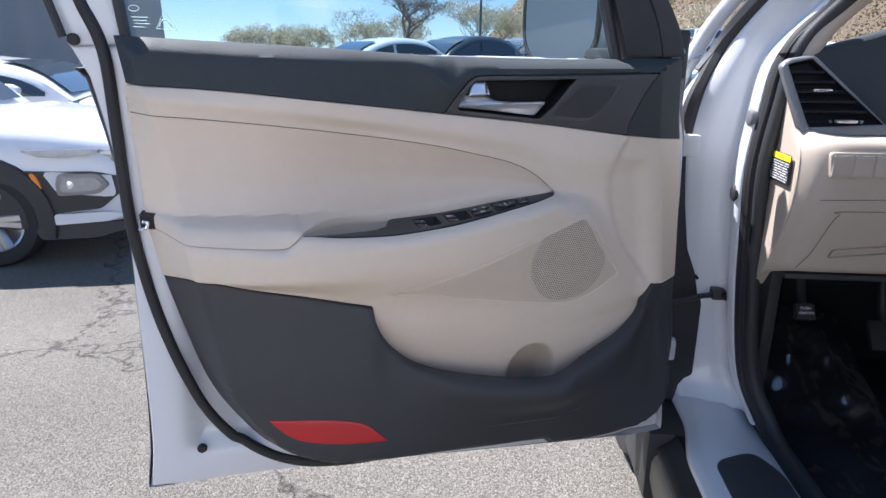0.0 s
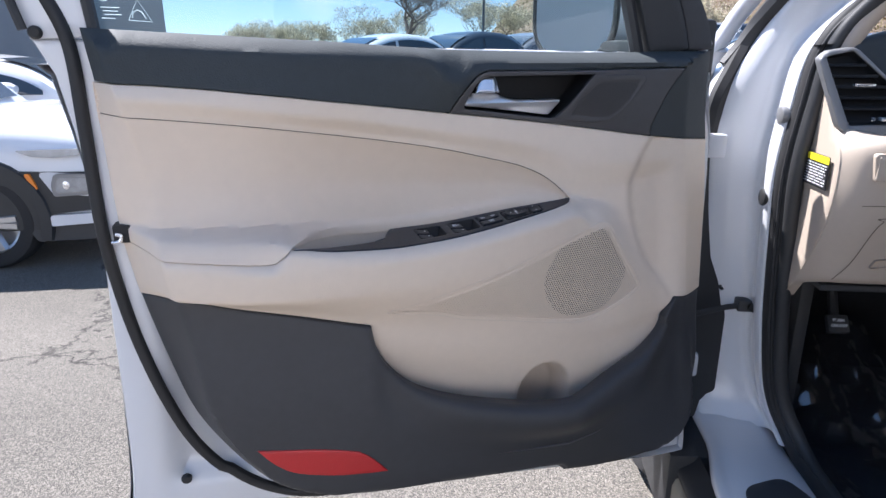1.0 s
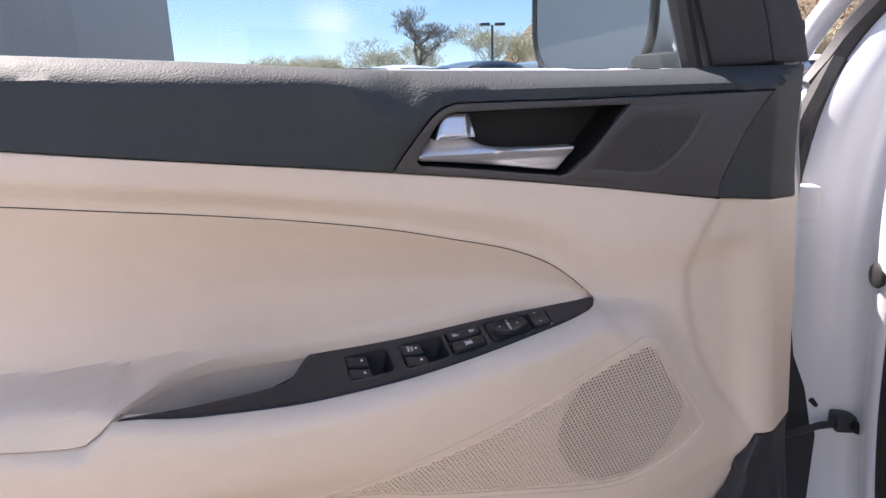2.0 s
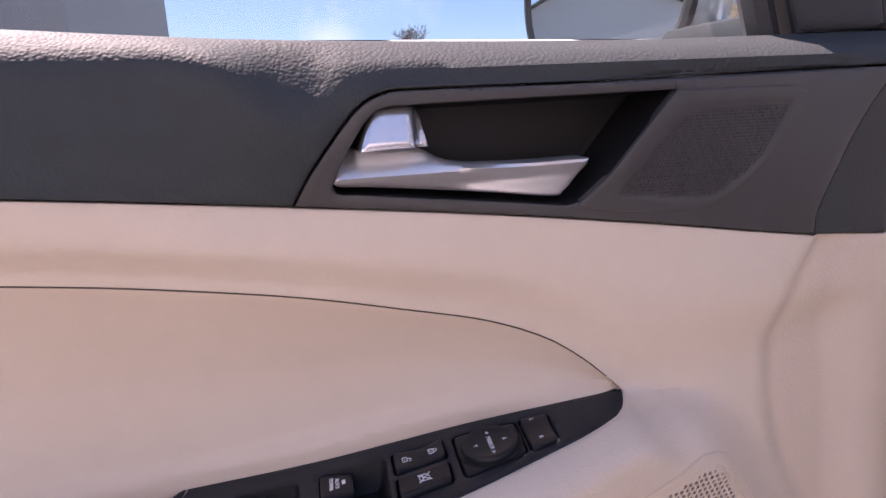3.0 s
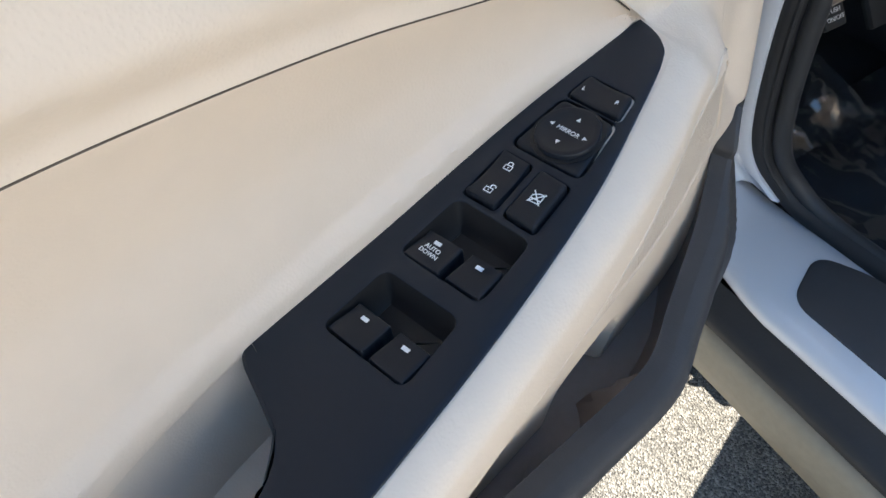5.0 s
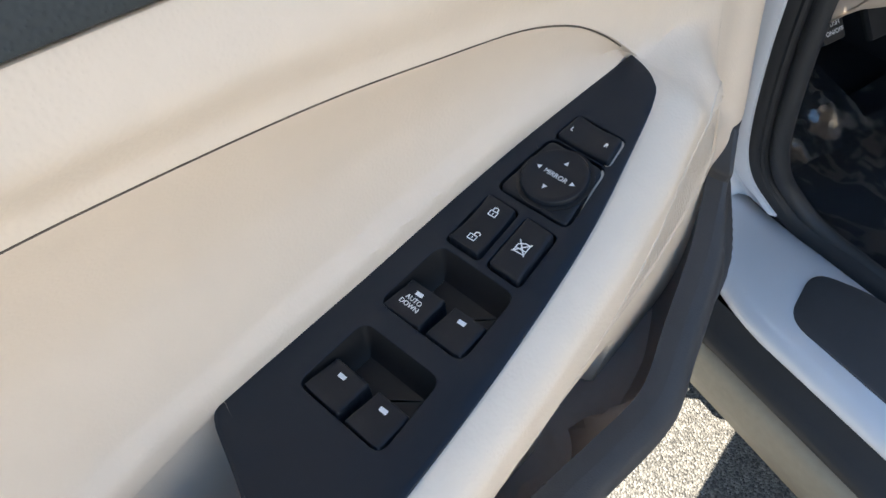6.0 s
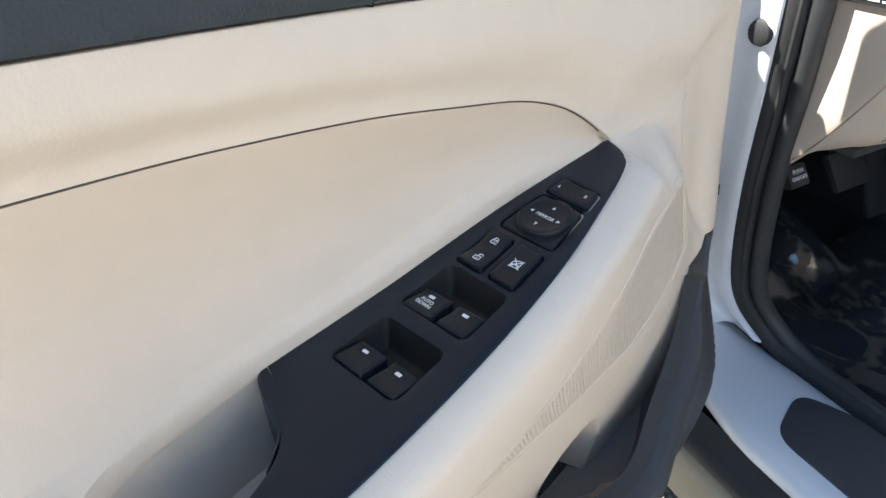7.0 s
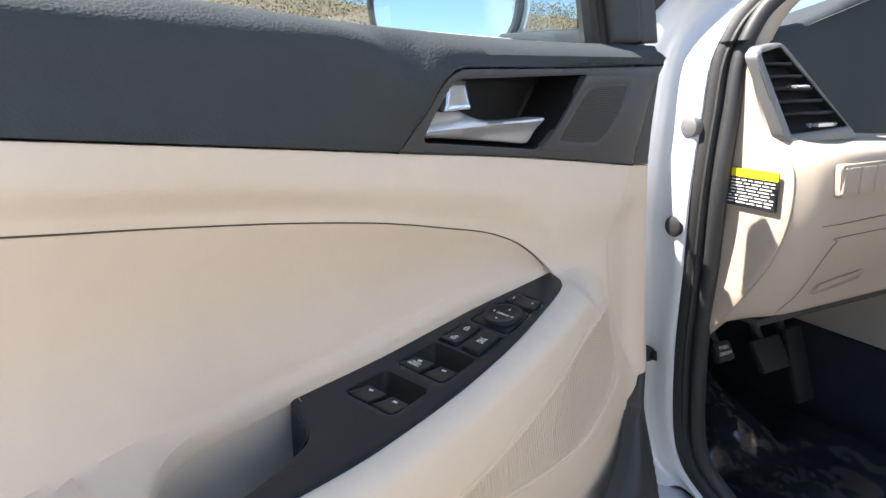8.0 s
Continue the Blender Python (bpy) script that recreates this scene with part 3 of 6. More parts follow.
def h_main(u, v):
    b, s, lp, lo = BELT(u), SEAM(np.minimum(u, 0.2)), LIP(u), LOWER(u)
    s = np.where(u > 0.2, lp + 0.2 * (u - 0.2), s)
    k = 1 + 1.3 * smooth(0.188, 0.225, u)
    lip = profile(v, [(b, H_BELT(u)), (b - 0.45 * (b - s), 0.5 * (H_BELT(u) + H_SEAM(u)) + 0.007), (s + 0.004, H_SEAM(u) + 0.001), (lp, FRONT(u)), (lp - 0.006 * k, FRONT(u) * 0.35 + BULGE(u) * 0.65), (ARM(u) - 0.018 * k, BULGE(u)), (ARM(u) - 0.055, BULGE(u) * 0.92 + H_LOWER(u) * 0.08), (lo, H_LOWER(u)), (lo - 0.03, H_LOWER(u) - 0.006), (lo - 0.10, 0.034 + 0 * u), (lo - 0.22, 0.012 + 0 * u)])
    plain = profile(v, [(b, H_BELT(u)), (b - 0.45 * (b - s), 0.5 * (H_BELT(u) + H_SEAM(u)) + 0.007), (s + 0.004, H_SEAM(u) + 0.001), (lo + 0.06, 0.5 * (H_SEAM(u) + H_LOWER(u))), (lo, H_LOWER(u)), (lo - 0.03, H_LOWER(u) - 0.006), (lo - 0.10, 0.034 + 0 * u), (lo - 0.22, 0.012 + 0 * u)])
    # the arm ends in a soft fold beside the speaker
    off = (u - 0.240) * 0.826 + (v - 0.920) * 0.563
    h = plain + (lip - plain) * smooth(0.030, -0.016, off)
    uc = SIDE(v)
    h = h - 0.009 * smooth(uc - 0.007, uc + 0.013, u)
    # bottle scoop in the pocket's back wall
    d = np.sqrt(((u - 0.172) / 0.050) ** 2 + (np.maximum(0, v - 0.575) / 0.070) ** 2)
    h = h - 0.050 * smooth(1.0, 0.66, d) * (v < 0.70)
    return tail(u, v, h * fall(u, v))


def DIP(u):
    """The insert runs down behind the switch panel's back edge."""
    return 0.004 * smooth(0.195, 0.165, np.asarray(u)) * smooth(-0.236, -0.20, np.asarray(u)) - 0.0004


def h_insert(u, v):
    s = SEAM(u)
    low = np.where(u < -0.238, LIP(u), DECK(u) - DIP(u))
    hl = np.where(u < -0.238, FRONT(u) + 0.002, SWTOP(u) + 0.0028 * smooth(0.2, 0.17, u))
    r = np.minimum(RIDGE(u), low + 0.35 * (s - low))
    h = profile(v, [(s, H_SEAM(u)), (s - 0.25 * (s - r), 0.4 * H_SEAM(u) + 0.6 * H_DISH(u)), (r + 0.42 * (s - r), H_DISH(u)), (r + np.minimum(0.0085, 0.2 * (s - r)), 0.45 * H_SHELF(u) + 0.55 * H_DISH(u) + 0.001), (r, H_RIDGE(u)), (low, hl)])
    return h * fall(u, v)


def h_low(u, v):
    """Lower panel: swells to the rolled lip of the map pocket."""
    lift = table((-0.46, -0.3, -0.13, -0.05, 0.1, 0.2, 0.257, 0.335, 0.39, 0.47), (0.056, 0.064, 0.071, 0.078, 0.092, 0.103, 0.090, 0.070, 0.050, 0.022))(u)
    swell = 0.012 * smooth(-0.12, 0.05, u) * smooth(0.40, 0.33, u)
    h = profile(v, [(LOWER(u), lift), (0.62 + 0 * u, 0.080 + 0.024 * smooth(-0.1, 0.2, u) - 0.045 * smooth(0.22, 0.42, u)), (0.50 + 0 * u, 0.082 - 0.022 * smooth(0.2, 0.45, u)), (0.40 + 0 * u, 0.065 + 0 * u)])
    d = reach(np.stack([u, v], 1), np.array(POCKET + POCKET[::-1]))[0]
    near = smooth(0.075, 0.02, d) * smooth(-0.14, -0.10, u)
    h = h + (lift + swell - h) * near
    k = 1 - np.minimum(1, d / 0.020)
    return tail(u, v, (h - (swell + 0.003 * smooth(-0.14, -0.08, u)) * (1 - np.sqrt(1 - k * k))) * fall(u, v))


def along(f, us):
    return [(float(u), float(f(u))) for u in us]


SEAM_LINE = along(SEAM, np.linspace(-0.472, 0.2, 30))
BELT_LINE = along(BELT, np.linspace(-0.472, 0.478, 27))
END_SEAM = [(0.385, 1.139), (0.393, 1.07), (0.4015, 1.009), (0.425, 0.87), (0.437, 0.735)]
LIP_LINE = [(u, float(LIP(u)) - 0.0016) for u in np.linspace(-0.238, 0.197, 24)] + [(0.2, 0.9245)]
ARM_LINE = [(-0.466, 0.898), (-0.40, 0.885), (-0.347, 0.880), (-0.272, 0.8735), (-0.252, 0.880), (-0.238, 0.893)]
BEZEL_EDGE = [(0.0, 1.061), (0.011, 1.080), (0.027, 1.101), (0.039, 1.114), (0.052, 1.1205), (0.072, 1.122), (0.18, 1.122), (0.28, 1.1235), (0.376, 1.1245)]
CREASE = [(0.376, 1.1245), (0.362, 1.108), (0.347, 1.086), (0.335, 1.064), (0.327, 1.047), (0.323, 1.034), (0.324, 1.0195)]

# upper charcoal pad
top_poly = outline([(-0.478, 1.178), (-0.33, 1.170), (-0.16, 1.161), (0.0, 1.151), (0.2, 1.146), (0.385, 1.147), (0.452, 1.147)], [(0.452, 1.147), (0.461, 1.071), (0.4775, 1.0015)],
                   [(0.4775, 1.0015)] + [(u, float(BELT(u)) + 0.0012) for u in np.linspace(0.46, 0.325, 7)], CREASE[::-1], BEZEL_EDGE[::-1],
                   [(u, float(BELT(u)) + 0.0012) for u in np.linspace(0.0, -0.46, 14)] + [(-0.470, 1.1125)], [(-0.470, 1.1125), (-0.478, 1.178)])
part("upper_pad", surface(top_poly, h_top, step=0.0065, rim=0.0016, skirt=0.026, folds=[END_SEAM[:2] + [(0.399, 1.025)]]), CHARCOAL, door, "charcoal grained upper door pad")

SPK = outline([(-0.101, 0.778), (-0.095, 0.783), (0.053, 0.829), (0.153, 0.8655), (0.222, 0.8885), (0.240, 0.8915), (0.252, 0.888), (0.262, 0.878), (0.30, 0.822), (0.327, 0.782), (0.333, 0.770), (0.330, 0.764), (0.305, 0.745), (0.27, 0.728), (0.235, 0.719), (0.20, 0.7195), (0.10, 0.737), (0.02, 0.750), (-0.005, 0.757), (-0.03, 0.765), (-0.085, 0.773), (-0.101, 0.778)])
SPKC, SPKR = np.array((0.222, 0.805)), 0.078
cone_poly = SPKC + SPKR * np.stack([np.cos(np.linspace(0, 2 * np.pi, 60, endpoint=False)), np.sin(np.linspace(0, 2 * np.pi, 60, endpoint=False))], 1)
bad = ~inside(cone_poly, grown(SPK, -0.011))
cone_poly[bad] = reach(cone_poly[bad], grown(SPK, -0.011))[1]

# beige main panel
main_poly = outline(BELT_LINE, [(0.478, 1.0), (0.487, 0.90), (0.488, 0.832), (0.486, 0.733)], [(0.486, 0.733), (0.45, 0.732), (0.411, 0.735)], [(0.411, 0.735), (0.388, 0.706)],
                    [(0.388, 0.706), (0.380, 0.62), (0.33, 0.53), (0.2, 0.515), (0.1, 0.515), (0.0, 0.53), (-0.08, 0.60), (-0.120, 0.68), (-0.131, 0.754)],
                    along(LOWER, np.linspace(-0.131, -0.453, 12)), [(-0.453, 0.8155), (-0.466, 0.897)], ARM_LINE, LIP_LINE, SEAM_LINE[::-1], [(-0.472, 1.072), (-0.472, 1.111)])
part("main_panel", surface(main_poly, h_main, holes=[grown(SPK, -0.0065)], step=0.0050, rim=0.0010, skirt=0.012, folds=[[(0.4035, 0.997), (0.425, 0.87), (0.4365, 0.742)]]), BEIGE, door, "beige grained vinyl panel with armrest")

# soft insert above the armrest
ridge_line = [(0.2, 0.9245)] + [(u, float(DECK(u) - DIP(u))) for u in np.linspace(0.196, -0.23, 24)] + [(-0.238, 0.893)]
insert_poly = outline([(a, b - 0.0010) for a, b in SEAM_LINE[:-1]] + [SEAM_LINE[-1]], ridge_line, [(a, b + 0.001) for a, b in ARM_LINE[::-1]], [(-0.466, 0.899), (-0.472, 1.0708)])
part("insert", surface(insert_poly, h_insert, step=0.0042, rim=0.0010, skirt=0.02), BEIGE_SOFT, door, "soft beige insert")

# The seam's gap shade, painted as a thin dark tube.
seam_u = np.linspace(-0.468, 0.190, 60)
seam_h = h_insert(seam_u, SEAM(seam_u) - 0.0005)
part("insert_seam", tube([(a, -float(b) - 0.0001, float(SEAM(a)) - 0.0006) for a, b in zip(seam_u, seam_h)], 0.0005, 6, up=(0, 1, 0)), SEAM_BROWN, door, "insert seam, painted dark for the shade in its gap")

# lower charcoal panel with the map pocket's lip
low_poly = outline([(a, b - 0.0015) for a, b in along(LOWER, np.linspace(-0.453, -0.131, 12))], POCKET, [(0.388, 0.690), (0.389, 0.706), (0.412, 0.7335)], [(0.412, 0.7335), (0.45, 0.7305), (0.486, 0.7315)],
                   [(0.486, 0.7315), (0.486, 0.64), (0.488, 0.581), (0.487, 0.517), (0.466, 0.461), (0.424, 0.428), (0.36, 0.415), (0.259, 0.413), (0.138, 0.418), (0.022, 0.422), (-0.088, 0.426), (-0.173, 0.431), (-0.233, 0.443), (-0.31, 0.484), (-0.362, 0.548), (-0.402, 0.621), (-0.430, 0.717), (-0.453, 0.814)])
part("lower_panel", surface(low_poly, h_low, step=0.008, rim=0.005, skirt=0.017), CHARCOAL_HARD, door, "charcoal plastic lower panel with map pocket")

floor_poly = outline([(-0.10, 0.0), (0.36, 0.0)], [(0.36, 0.0), (0.36, 0.05), (0.25, 0.085), (0.1, 0.085), (-0.05, 0.07), (-0.10, 0.06)], [(-0.10, 0.06), (-0.10, 0.0)])
part("pocket_floor", surface(floor_poly, lambda u, v: 0.508 + 0.25 * np.maximum(0, u - 0.2) + 0.3 * np.maximum(0, 0.04 - u), step=0.02, rim=0, skirt=0, lay=lambda u, h, v: np.stack([u, -v, h], 1)), POCKET_BROWN, door, "dark map pocket floor")

# red reflector
red_poly = outline([(-0.309, 0.579), (-0.27, 0.573), (-0.232, 0.568), (-0.19, 0.560), (-0.157, 0.551)], [(-0.157, 0.551), (-0.143, 0.541), (-0.128, 0.526), (-0.113, 0.509)], [(-0.113, 0.509), (-0.15, 0.511), (-0.197, 0.516), (-0.253, 0.530), (-0.285, 0.551), (-0.309, 0.579)])
part("reflector", surface(red_poly, lambda u, v: h_low(u, v) + 0.0022, step=0.01, rim=0.002, skirt=0.004), RED, door, "red safety reflector")

# handle bezel, with its recess
REC = outline([(0.023, 1.071), (0.030, 1.086), (0.043, 1.106), (0.054, 1.1130), (0.075, 1.1135), (0.222, 1.1150)], [(0.222, 1.1150), (0.205, 1.096), (0.182, 1.068), (0.170, 1.055), (0.158, 1.0510)], [(0.158, 1.0510), (0.10, 1.058), (0.04, 1.0655), (0.027, 1.067), (0.023, 1.071)])
bez_poly = outline([(a + 0.001, b - 0.0012) for a, b in BEZEL_EDGE], [(a - 0.001, b) for a, b in CREASE], [(u, float(BELT(u)) + 0.0012) for u in np.linspace(0.322, 0.002, 10)])
bezel = part("handle_bezel", surface(bez_poly, lambda u, v: h_top(u, v) - 0.0006, holes=[REC], step=0.006, rim=0.0014, skirt=0.01), BEZEL_GREY, door, "dark grey plastic handle bezel")
# Shade inside the handle recess is put into its colour.
part("recess", tray(REC, lambda u, v: h_top(u, v) - 0.002, lambda u, v: h_top(u, v) + 0.006, inset=0.001, r=0.003, floor=False), BLACK_DEEP, bezel, "handle recess coloured black for its shade")
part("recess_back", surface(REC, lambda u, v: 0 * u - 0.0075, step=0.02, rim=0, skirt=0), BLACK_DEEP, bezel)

# tweeter grille
TW = outline([(0.221, 1.1145), (0.26, 1.1148), (0.296, 1.1142), (0.306, 1.1105), (0.305, 1.104), (0.298, 1.092), (0.277, 1.066), (0.262, 1.053), (0.248, 1.0455), (0.232, 1.0428)], [(0.232, 1.0428), (0.20, 1.0445), (0.163, 1.0500)], [(0.163, 1.0500), (0.182, 1.068), (0.205, 1.096), (0.221, 1.1145)])
TWG = outline([(0.235, 1.1050), (0.297, 1.1060), (0.2965, 1.100), (0.290, 1.088), (0.275, 1.068), (0.258, 1.055), (0.243, 1.049), (0.19, 1.054), (0.186, 1.0565), (0.190, 1.063), (0.207, 1.084), (0.224, 1.101), (0.235, 1.1050)])
tweeter = part("tweeter_cover", surface(TW, lambda u, v: h_top(u, v) + 0.0012 - 0.0022 * smooth(0.0, 0.004, reach(np.stack([u, v], 1), TWG)[0] * inside(np.stack([u, v], 1), TWG)), step=0.004, rim=0.0012, skirt=0.006), BEZEL_GREY, bezel, "dark grey tweeter cover")
tg = grown(TWG, -0.001)
part("tweeter_mesh", grille(tg, 0.0022, 0.00078, lambda q: inside(q, grown(TWG, -0.002)), lambda u, v: h_top(u, v) - 0.0009, 0.0012), BEZEL_GREY, bezel, "perforated grille")
part("tweeter_backing", surface(grown(TWG, -0.0012), lambda u, v: h_top(u, v) - 0.0006, step=0.006, rim=0, skirt=0), BLACK_DEEP, bezel)

# chrome lever and lock knob
LEVER = outline([(0.0235, 1.0735), (0.0265, 1.083), (0.0305, 1.0885), (0.036, 1.0900), (0.068, 1.0885), (0.077, 1.0875), (0.086, 1.0825), (0.103, 1.0790), (0.140, 1.0782), (0.170, 1.0785), (0.1725, 1.0765), (0.1715, 1.072), (0.165, 1.063), (0.160, 1.0585), (0.153, 1.0560), (0.114, 1.0608), (0.047, 1.0688), (0.028, 1.0705), (0.0235, 1.0735)])


def h_lever(u, v):
    ridge = 1.0755 + (u - 0.03) * 0.012 + 0
    return 0.0235 + 0.009 * smooth(0.012, -0.004, np.abs(v - ridge)) + 0.004 * smooth(0.09, 0.16, u) - 0.006 * smooth(1.082, 1.090, v)


part("lever", surface(LEVER, h_lever, step=0.0028, rim=0.0025, skirt=0.014), CHROME, bezel, "satin chrome door lever")
KNOB = outline([(0.0385, 1.0895), (0.042, 1.099), (0.0465, 1.1085), (0.052, 1.1118), (0.060, 1.1125), (0.067, 1.1125), (0.0735, 1.1105), (0.0765, 1.100), (0.0785, 1.090)], [(0.0785, 1.090), (0.06, 1.0905), (0.0385, 1.0895)])
part("lock_knob", surface(KNOB, lambda u, v: 0.0375 - 0.30 * (v - 1.0895) - 0.010 * smooth(0.0675, 0.0735, u), step=0.003, rim=0.002, skirt=0.022), CHROME_BRIGHT, bezel, "bright chrome lock knob")

# loudspeaker grille
bead = SPK
bh = h_main(bead[:, 0], bead[:, 1])
speaker = part("speaker_frame", tube([(q[0], -float(k) + 0.0003, q[1]) for q, k in zip(bead, bh)], 0.0009, 6, up=(0, 1, 0), closed=True), BEIGE_HARD, door, "thin beige speaker frame")
spk_in = grown(SPK, -0.0062)
spk_hole = grown(SPK, -0.0105)


def h_mesh(u, v):
    return h_main(u, v) - 0.0014 - 0.0012 * smooth(0.0035, 0.0, reach(np.stack([u, v], 1), spk_in)[0])


part("speaker_mesh", grille(spk_in, 0.0043, lambda c: np.where(inside(c, cone_poly), 0.00155, 0.0011), lambda q: inside(q, spk_hole), h_mesh, 0.0012), BEIGE, speaker, "perforated beige grille")
part("speaker_backing", surface(grown(SPK, -0.004), lambda u, v: h_main(u, v) - 0.0055, step=0.01, rim=0, skirt=0), BEIGE_HARD, speaker)
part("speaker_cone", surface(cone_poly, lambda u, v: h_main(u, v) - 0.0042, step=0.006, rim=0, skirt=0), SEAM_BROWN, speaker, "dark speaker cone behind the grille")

# switch panel: lies nearly level, so it is laid out in (u, h)
deck = lambda u, h, v: np.stack([u, -v, h + DECK(u)], 1)
SW = outline([(0.2, 0.028), (0.1558, 0.018), (0.1179, 0.011), (0.0381, 0.0005), (-0.0433, -0.0065), (-0.070, -0.0084)], [(-0.070, -0.0084), (-0.078, -0.0084), (-0.0845, -0.0052), (-0.0880, 0.0005), (-0.0900, 0.006)], [(-0.0900, 0.006), (-0.0975, 0.030), (-0.1025, 0.041), (-0.117, 0.0535), (-0.155, 0.068), (-0.20, 0.083), (-0.232, 0.094)], [(-0.232, 0.094), (-0.236, 0.0975)],
             [(-0.236, 0.0975), (-0.10, 0.0915), (0.0, 0.0860), (0.08, 0.0785), (0.14, 0.0665), (0.176, 0.0575), (0.188, 0.0495), (0.195, 0.0395), (0.2, 0.028)])
WELLS = [rounded([(-0.0528, 0.0150), (-0.0115, 0.0175), (-0.0120, 0.0672), (-0.0525, 0.0690)], 0.006), rounded([(0.0005, 0.0155), (0.0420, 0.0195), (0.0395, 0.0685), (-0.0005, 0.0690)], 0.006)]
LOCK = rounded([(0.0455, 0.0190), (0.0795, 0.0208), (0.0780, 0.0418), (0.0445, 0.0418)], 0.003)
WLOCK = rounded([(0.0445, 0.0460), (0.0778, 0.0462), (0.0758, 0.0664), (0.0430, 0.0675)], 0.003)
MIR = rounded([(0.0845, 0.0205), (0.1265, 0.0257), (0.1223, 0.0635), (0.0815, 0.0675)], 0.006)
LRB = rounded([(0.1275, 0.0260), (0.1475, 0.0290), (0.1430, 0.0612), (0.1233, 0.0636)], 0.004)
flat = lambda u, v: 0 * u
switches = part("switch_panel", surface(SW, flat, holes=WELLS + [LOCK, WLOCK, MIR, LRB], step=0.006, rim=0.0008, skirt=0.008, lay=deck), SWITCH_BLACK, door, "satin black window switch panel")
# Wells and key gaps are coloured blacker than the panel for their shade.
for k, w in enumerate(WELLS):
    part("switch_well", tray(w, lambda u, v: 0 * u - 0.0005, 0.017, lay=deck, inset=0.002, r=0.004), BLACK_DEEP, switches)
for poly, height in ((LOCK, 0.0026), (WLOCK, 0.0026), (MIR, 0.0002), (LRB, 0.0014)):
    part("gap", tray(poly, lambda u, v: 0 * u - 0.0005, 0.006, lay=deck, r=0.001), BLACK_DEEP, switches)


def key(poly, height, name, inset=0.0014, mat=BUTTON_BLACK, rim=0.0014, label=""):
    return part(name, surface(grown(poly, -inset), height if callable(height) else (lambda u, v: 0 * u + height), step=0.003, rim=rim, skirt=0.010, lay=deck), mat, switches, label)


key(LOCK, lambda u, v: 0.0006 + 0.0026 * np.abs((u - 0.062) / 0.017) ** 2, "lock_button", label="black lock rocker button with padlock marks")
key(WLOCK, 0.0026, "window_lock_button", label="black window lock button")
key(MIR, 0.0002, "mirror_knob_base")
key(LRB, lambda u, v: 0.0006 + 0.0012 * smooth(0.045, 0.06, v) + 0.001 * smooth(0.042, 0.03, v), "mirror_side_button", label="black left-right mirror selector")
ROCKS = []
for u0 in (-0.0522, 0.0002):
    for a, b in ((0.0172, 0.0418), (0.0452, 0.0675)):
        q = rounded([(u0, a), (u0 + 0.0212, a + 0.0012), (u0 + 0.0208, b), (u0 - 0.0002, b + 0.0008)], 0.0018)
        ROCKS.append((u0, (a + b) / 2))
        key(q, lambda u, v, u0=u0: 0.0004 - 0.0026 * smooth(u0, u0 + 0.02, u), "window_switch", inset=0.0006, label="black window switch with white mark")

# round mirror knob
cu, ch = 0.1037, 0.0446
base = Matrix.Translation((cu, -ch, float(DECK(cu)))) @ Matrix.Rotation(-math.atan(0.17), 4, "Y")
# Flat black disc painted as the shade in the groove round the knob.
part("groove_shade_disc", moved(lathe([(0.0001, 0.0008), (0.0200, 0.0008), (0.0200, 0.0002)], 40, "z"), base), BLACK_DEEP, switches)
part("mirror_knob", moved(lathe([(0.0178, -0.001), (0.0178, 0.0026), (0.0172, 0.0036), (0.0156, 0.0040), (0.0138, 0.0032), (0.006, 0.0024), (0.0001, 0.0023)], 48, "z"), base), BUTTON_BLACK, switches, "round black mirror knob with white marks")


def mark(poly, u, h, z, turn=0.0, parent=None, lift=0.0003, scale=1.0):
    """White printed mark lying on the deck: a polygon about its centre, x along u, y towards the cabin wall."""
    c, s = math.cos(turn), math.sin(turn)
    V = [(u + scale * (c * x - s * y), -h + scale * (s * x + c * y), float(DECK(u + scale * (c * x - s * y))) + z + lift) for x, y in poly]
    return part("mark", (V, [tuple(range(len(V)))]), WHITE_MARK, parent or switches)


BAR = [(-0.0011, -0.0022), (0.0011, -0.0022), (0.0011, 0.0022), (-0.0011, 0.0022)]
for u, h in ((-0.0375, 0.0292), (-0.0375, 0.0562), (0.0150, 0.0292), (0.0150, 0.0562)):
    mark(BAR, u, h, -0.0012)
TRI = [(-0.0014, -0.0013), (0.0014, -0.0013), (0.0, 0.0015)]
for du, dh, turn in ((0.0010, -0.0110, -0.09), (-0.0010, 0.0110, math.pi - 0.09), (0.0090, 0.0008, -math.pi / 2 - 0.09), (-0.0090, -0.0008, math.pi / 2 - 0.09)):
    mark(TRI, cu + du, ch + dh, 0.0028, turn)


def deck_text(text, size, u, h, z, turn=-0.05):
    lettering(text, size, Matrix.Translation((u, -h, float(DECK(u)) + z)) @ Matrix.Rotation(-math.atan(0.17), 4, "Y") @ Matrix.Rotation(-math.pi / 2 + turn, 4, "Z"), WHITE_MARK, switches)


deck_text("MIRROR", 0.0040, cu, ch, 0.0025, -0.09)
deck_text("L", 0.0038, 0.1345, 0.0335, 0.0024)
deck_text("R", 0.0038, 0.1325, 0.0555, 0.0030)
deck_text("AUTO", 0.0036, 0.0110, 0.0292, -0.0006)
deck_text("DOWN", 0.0036, 0.0074, 0.0292, -0.0001)


def stroke(pts, u, h, z, w=0.00035):
    """Thin printed line on the deck."""
    q = [Vector((u + x, -(h + y), float(DECK(u + x)) + z)) for x, y in pts]
    part("mark", tube(q, w, 6, up=(0, 0, 1)), WHITE_MARK, switches)


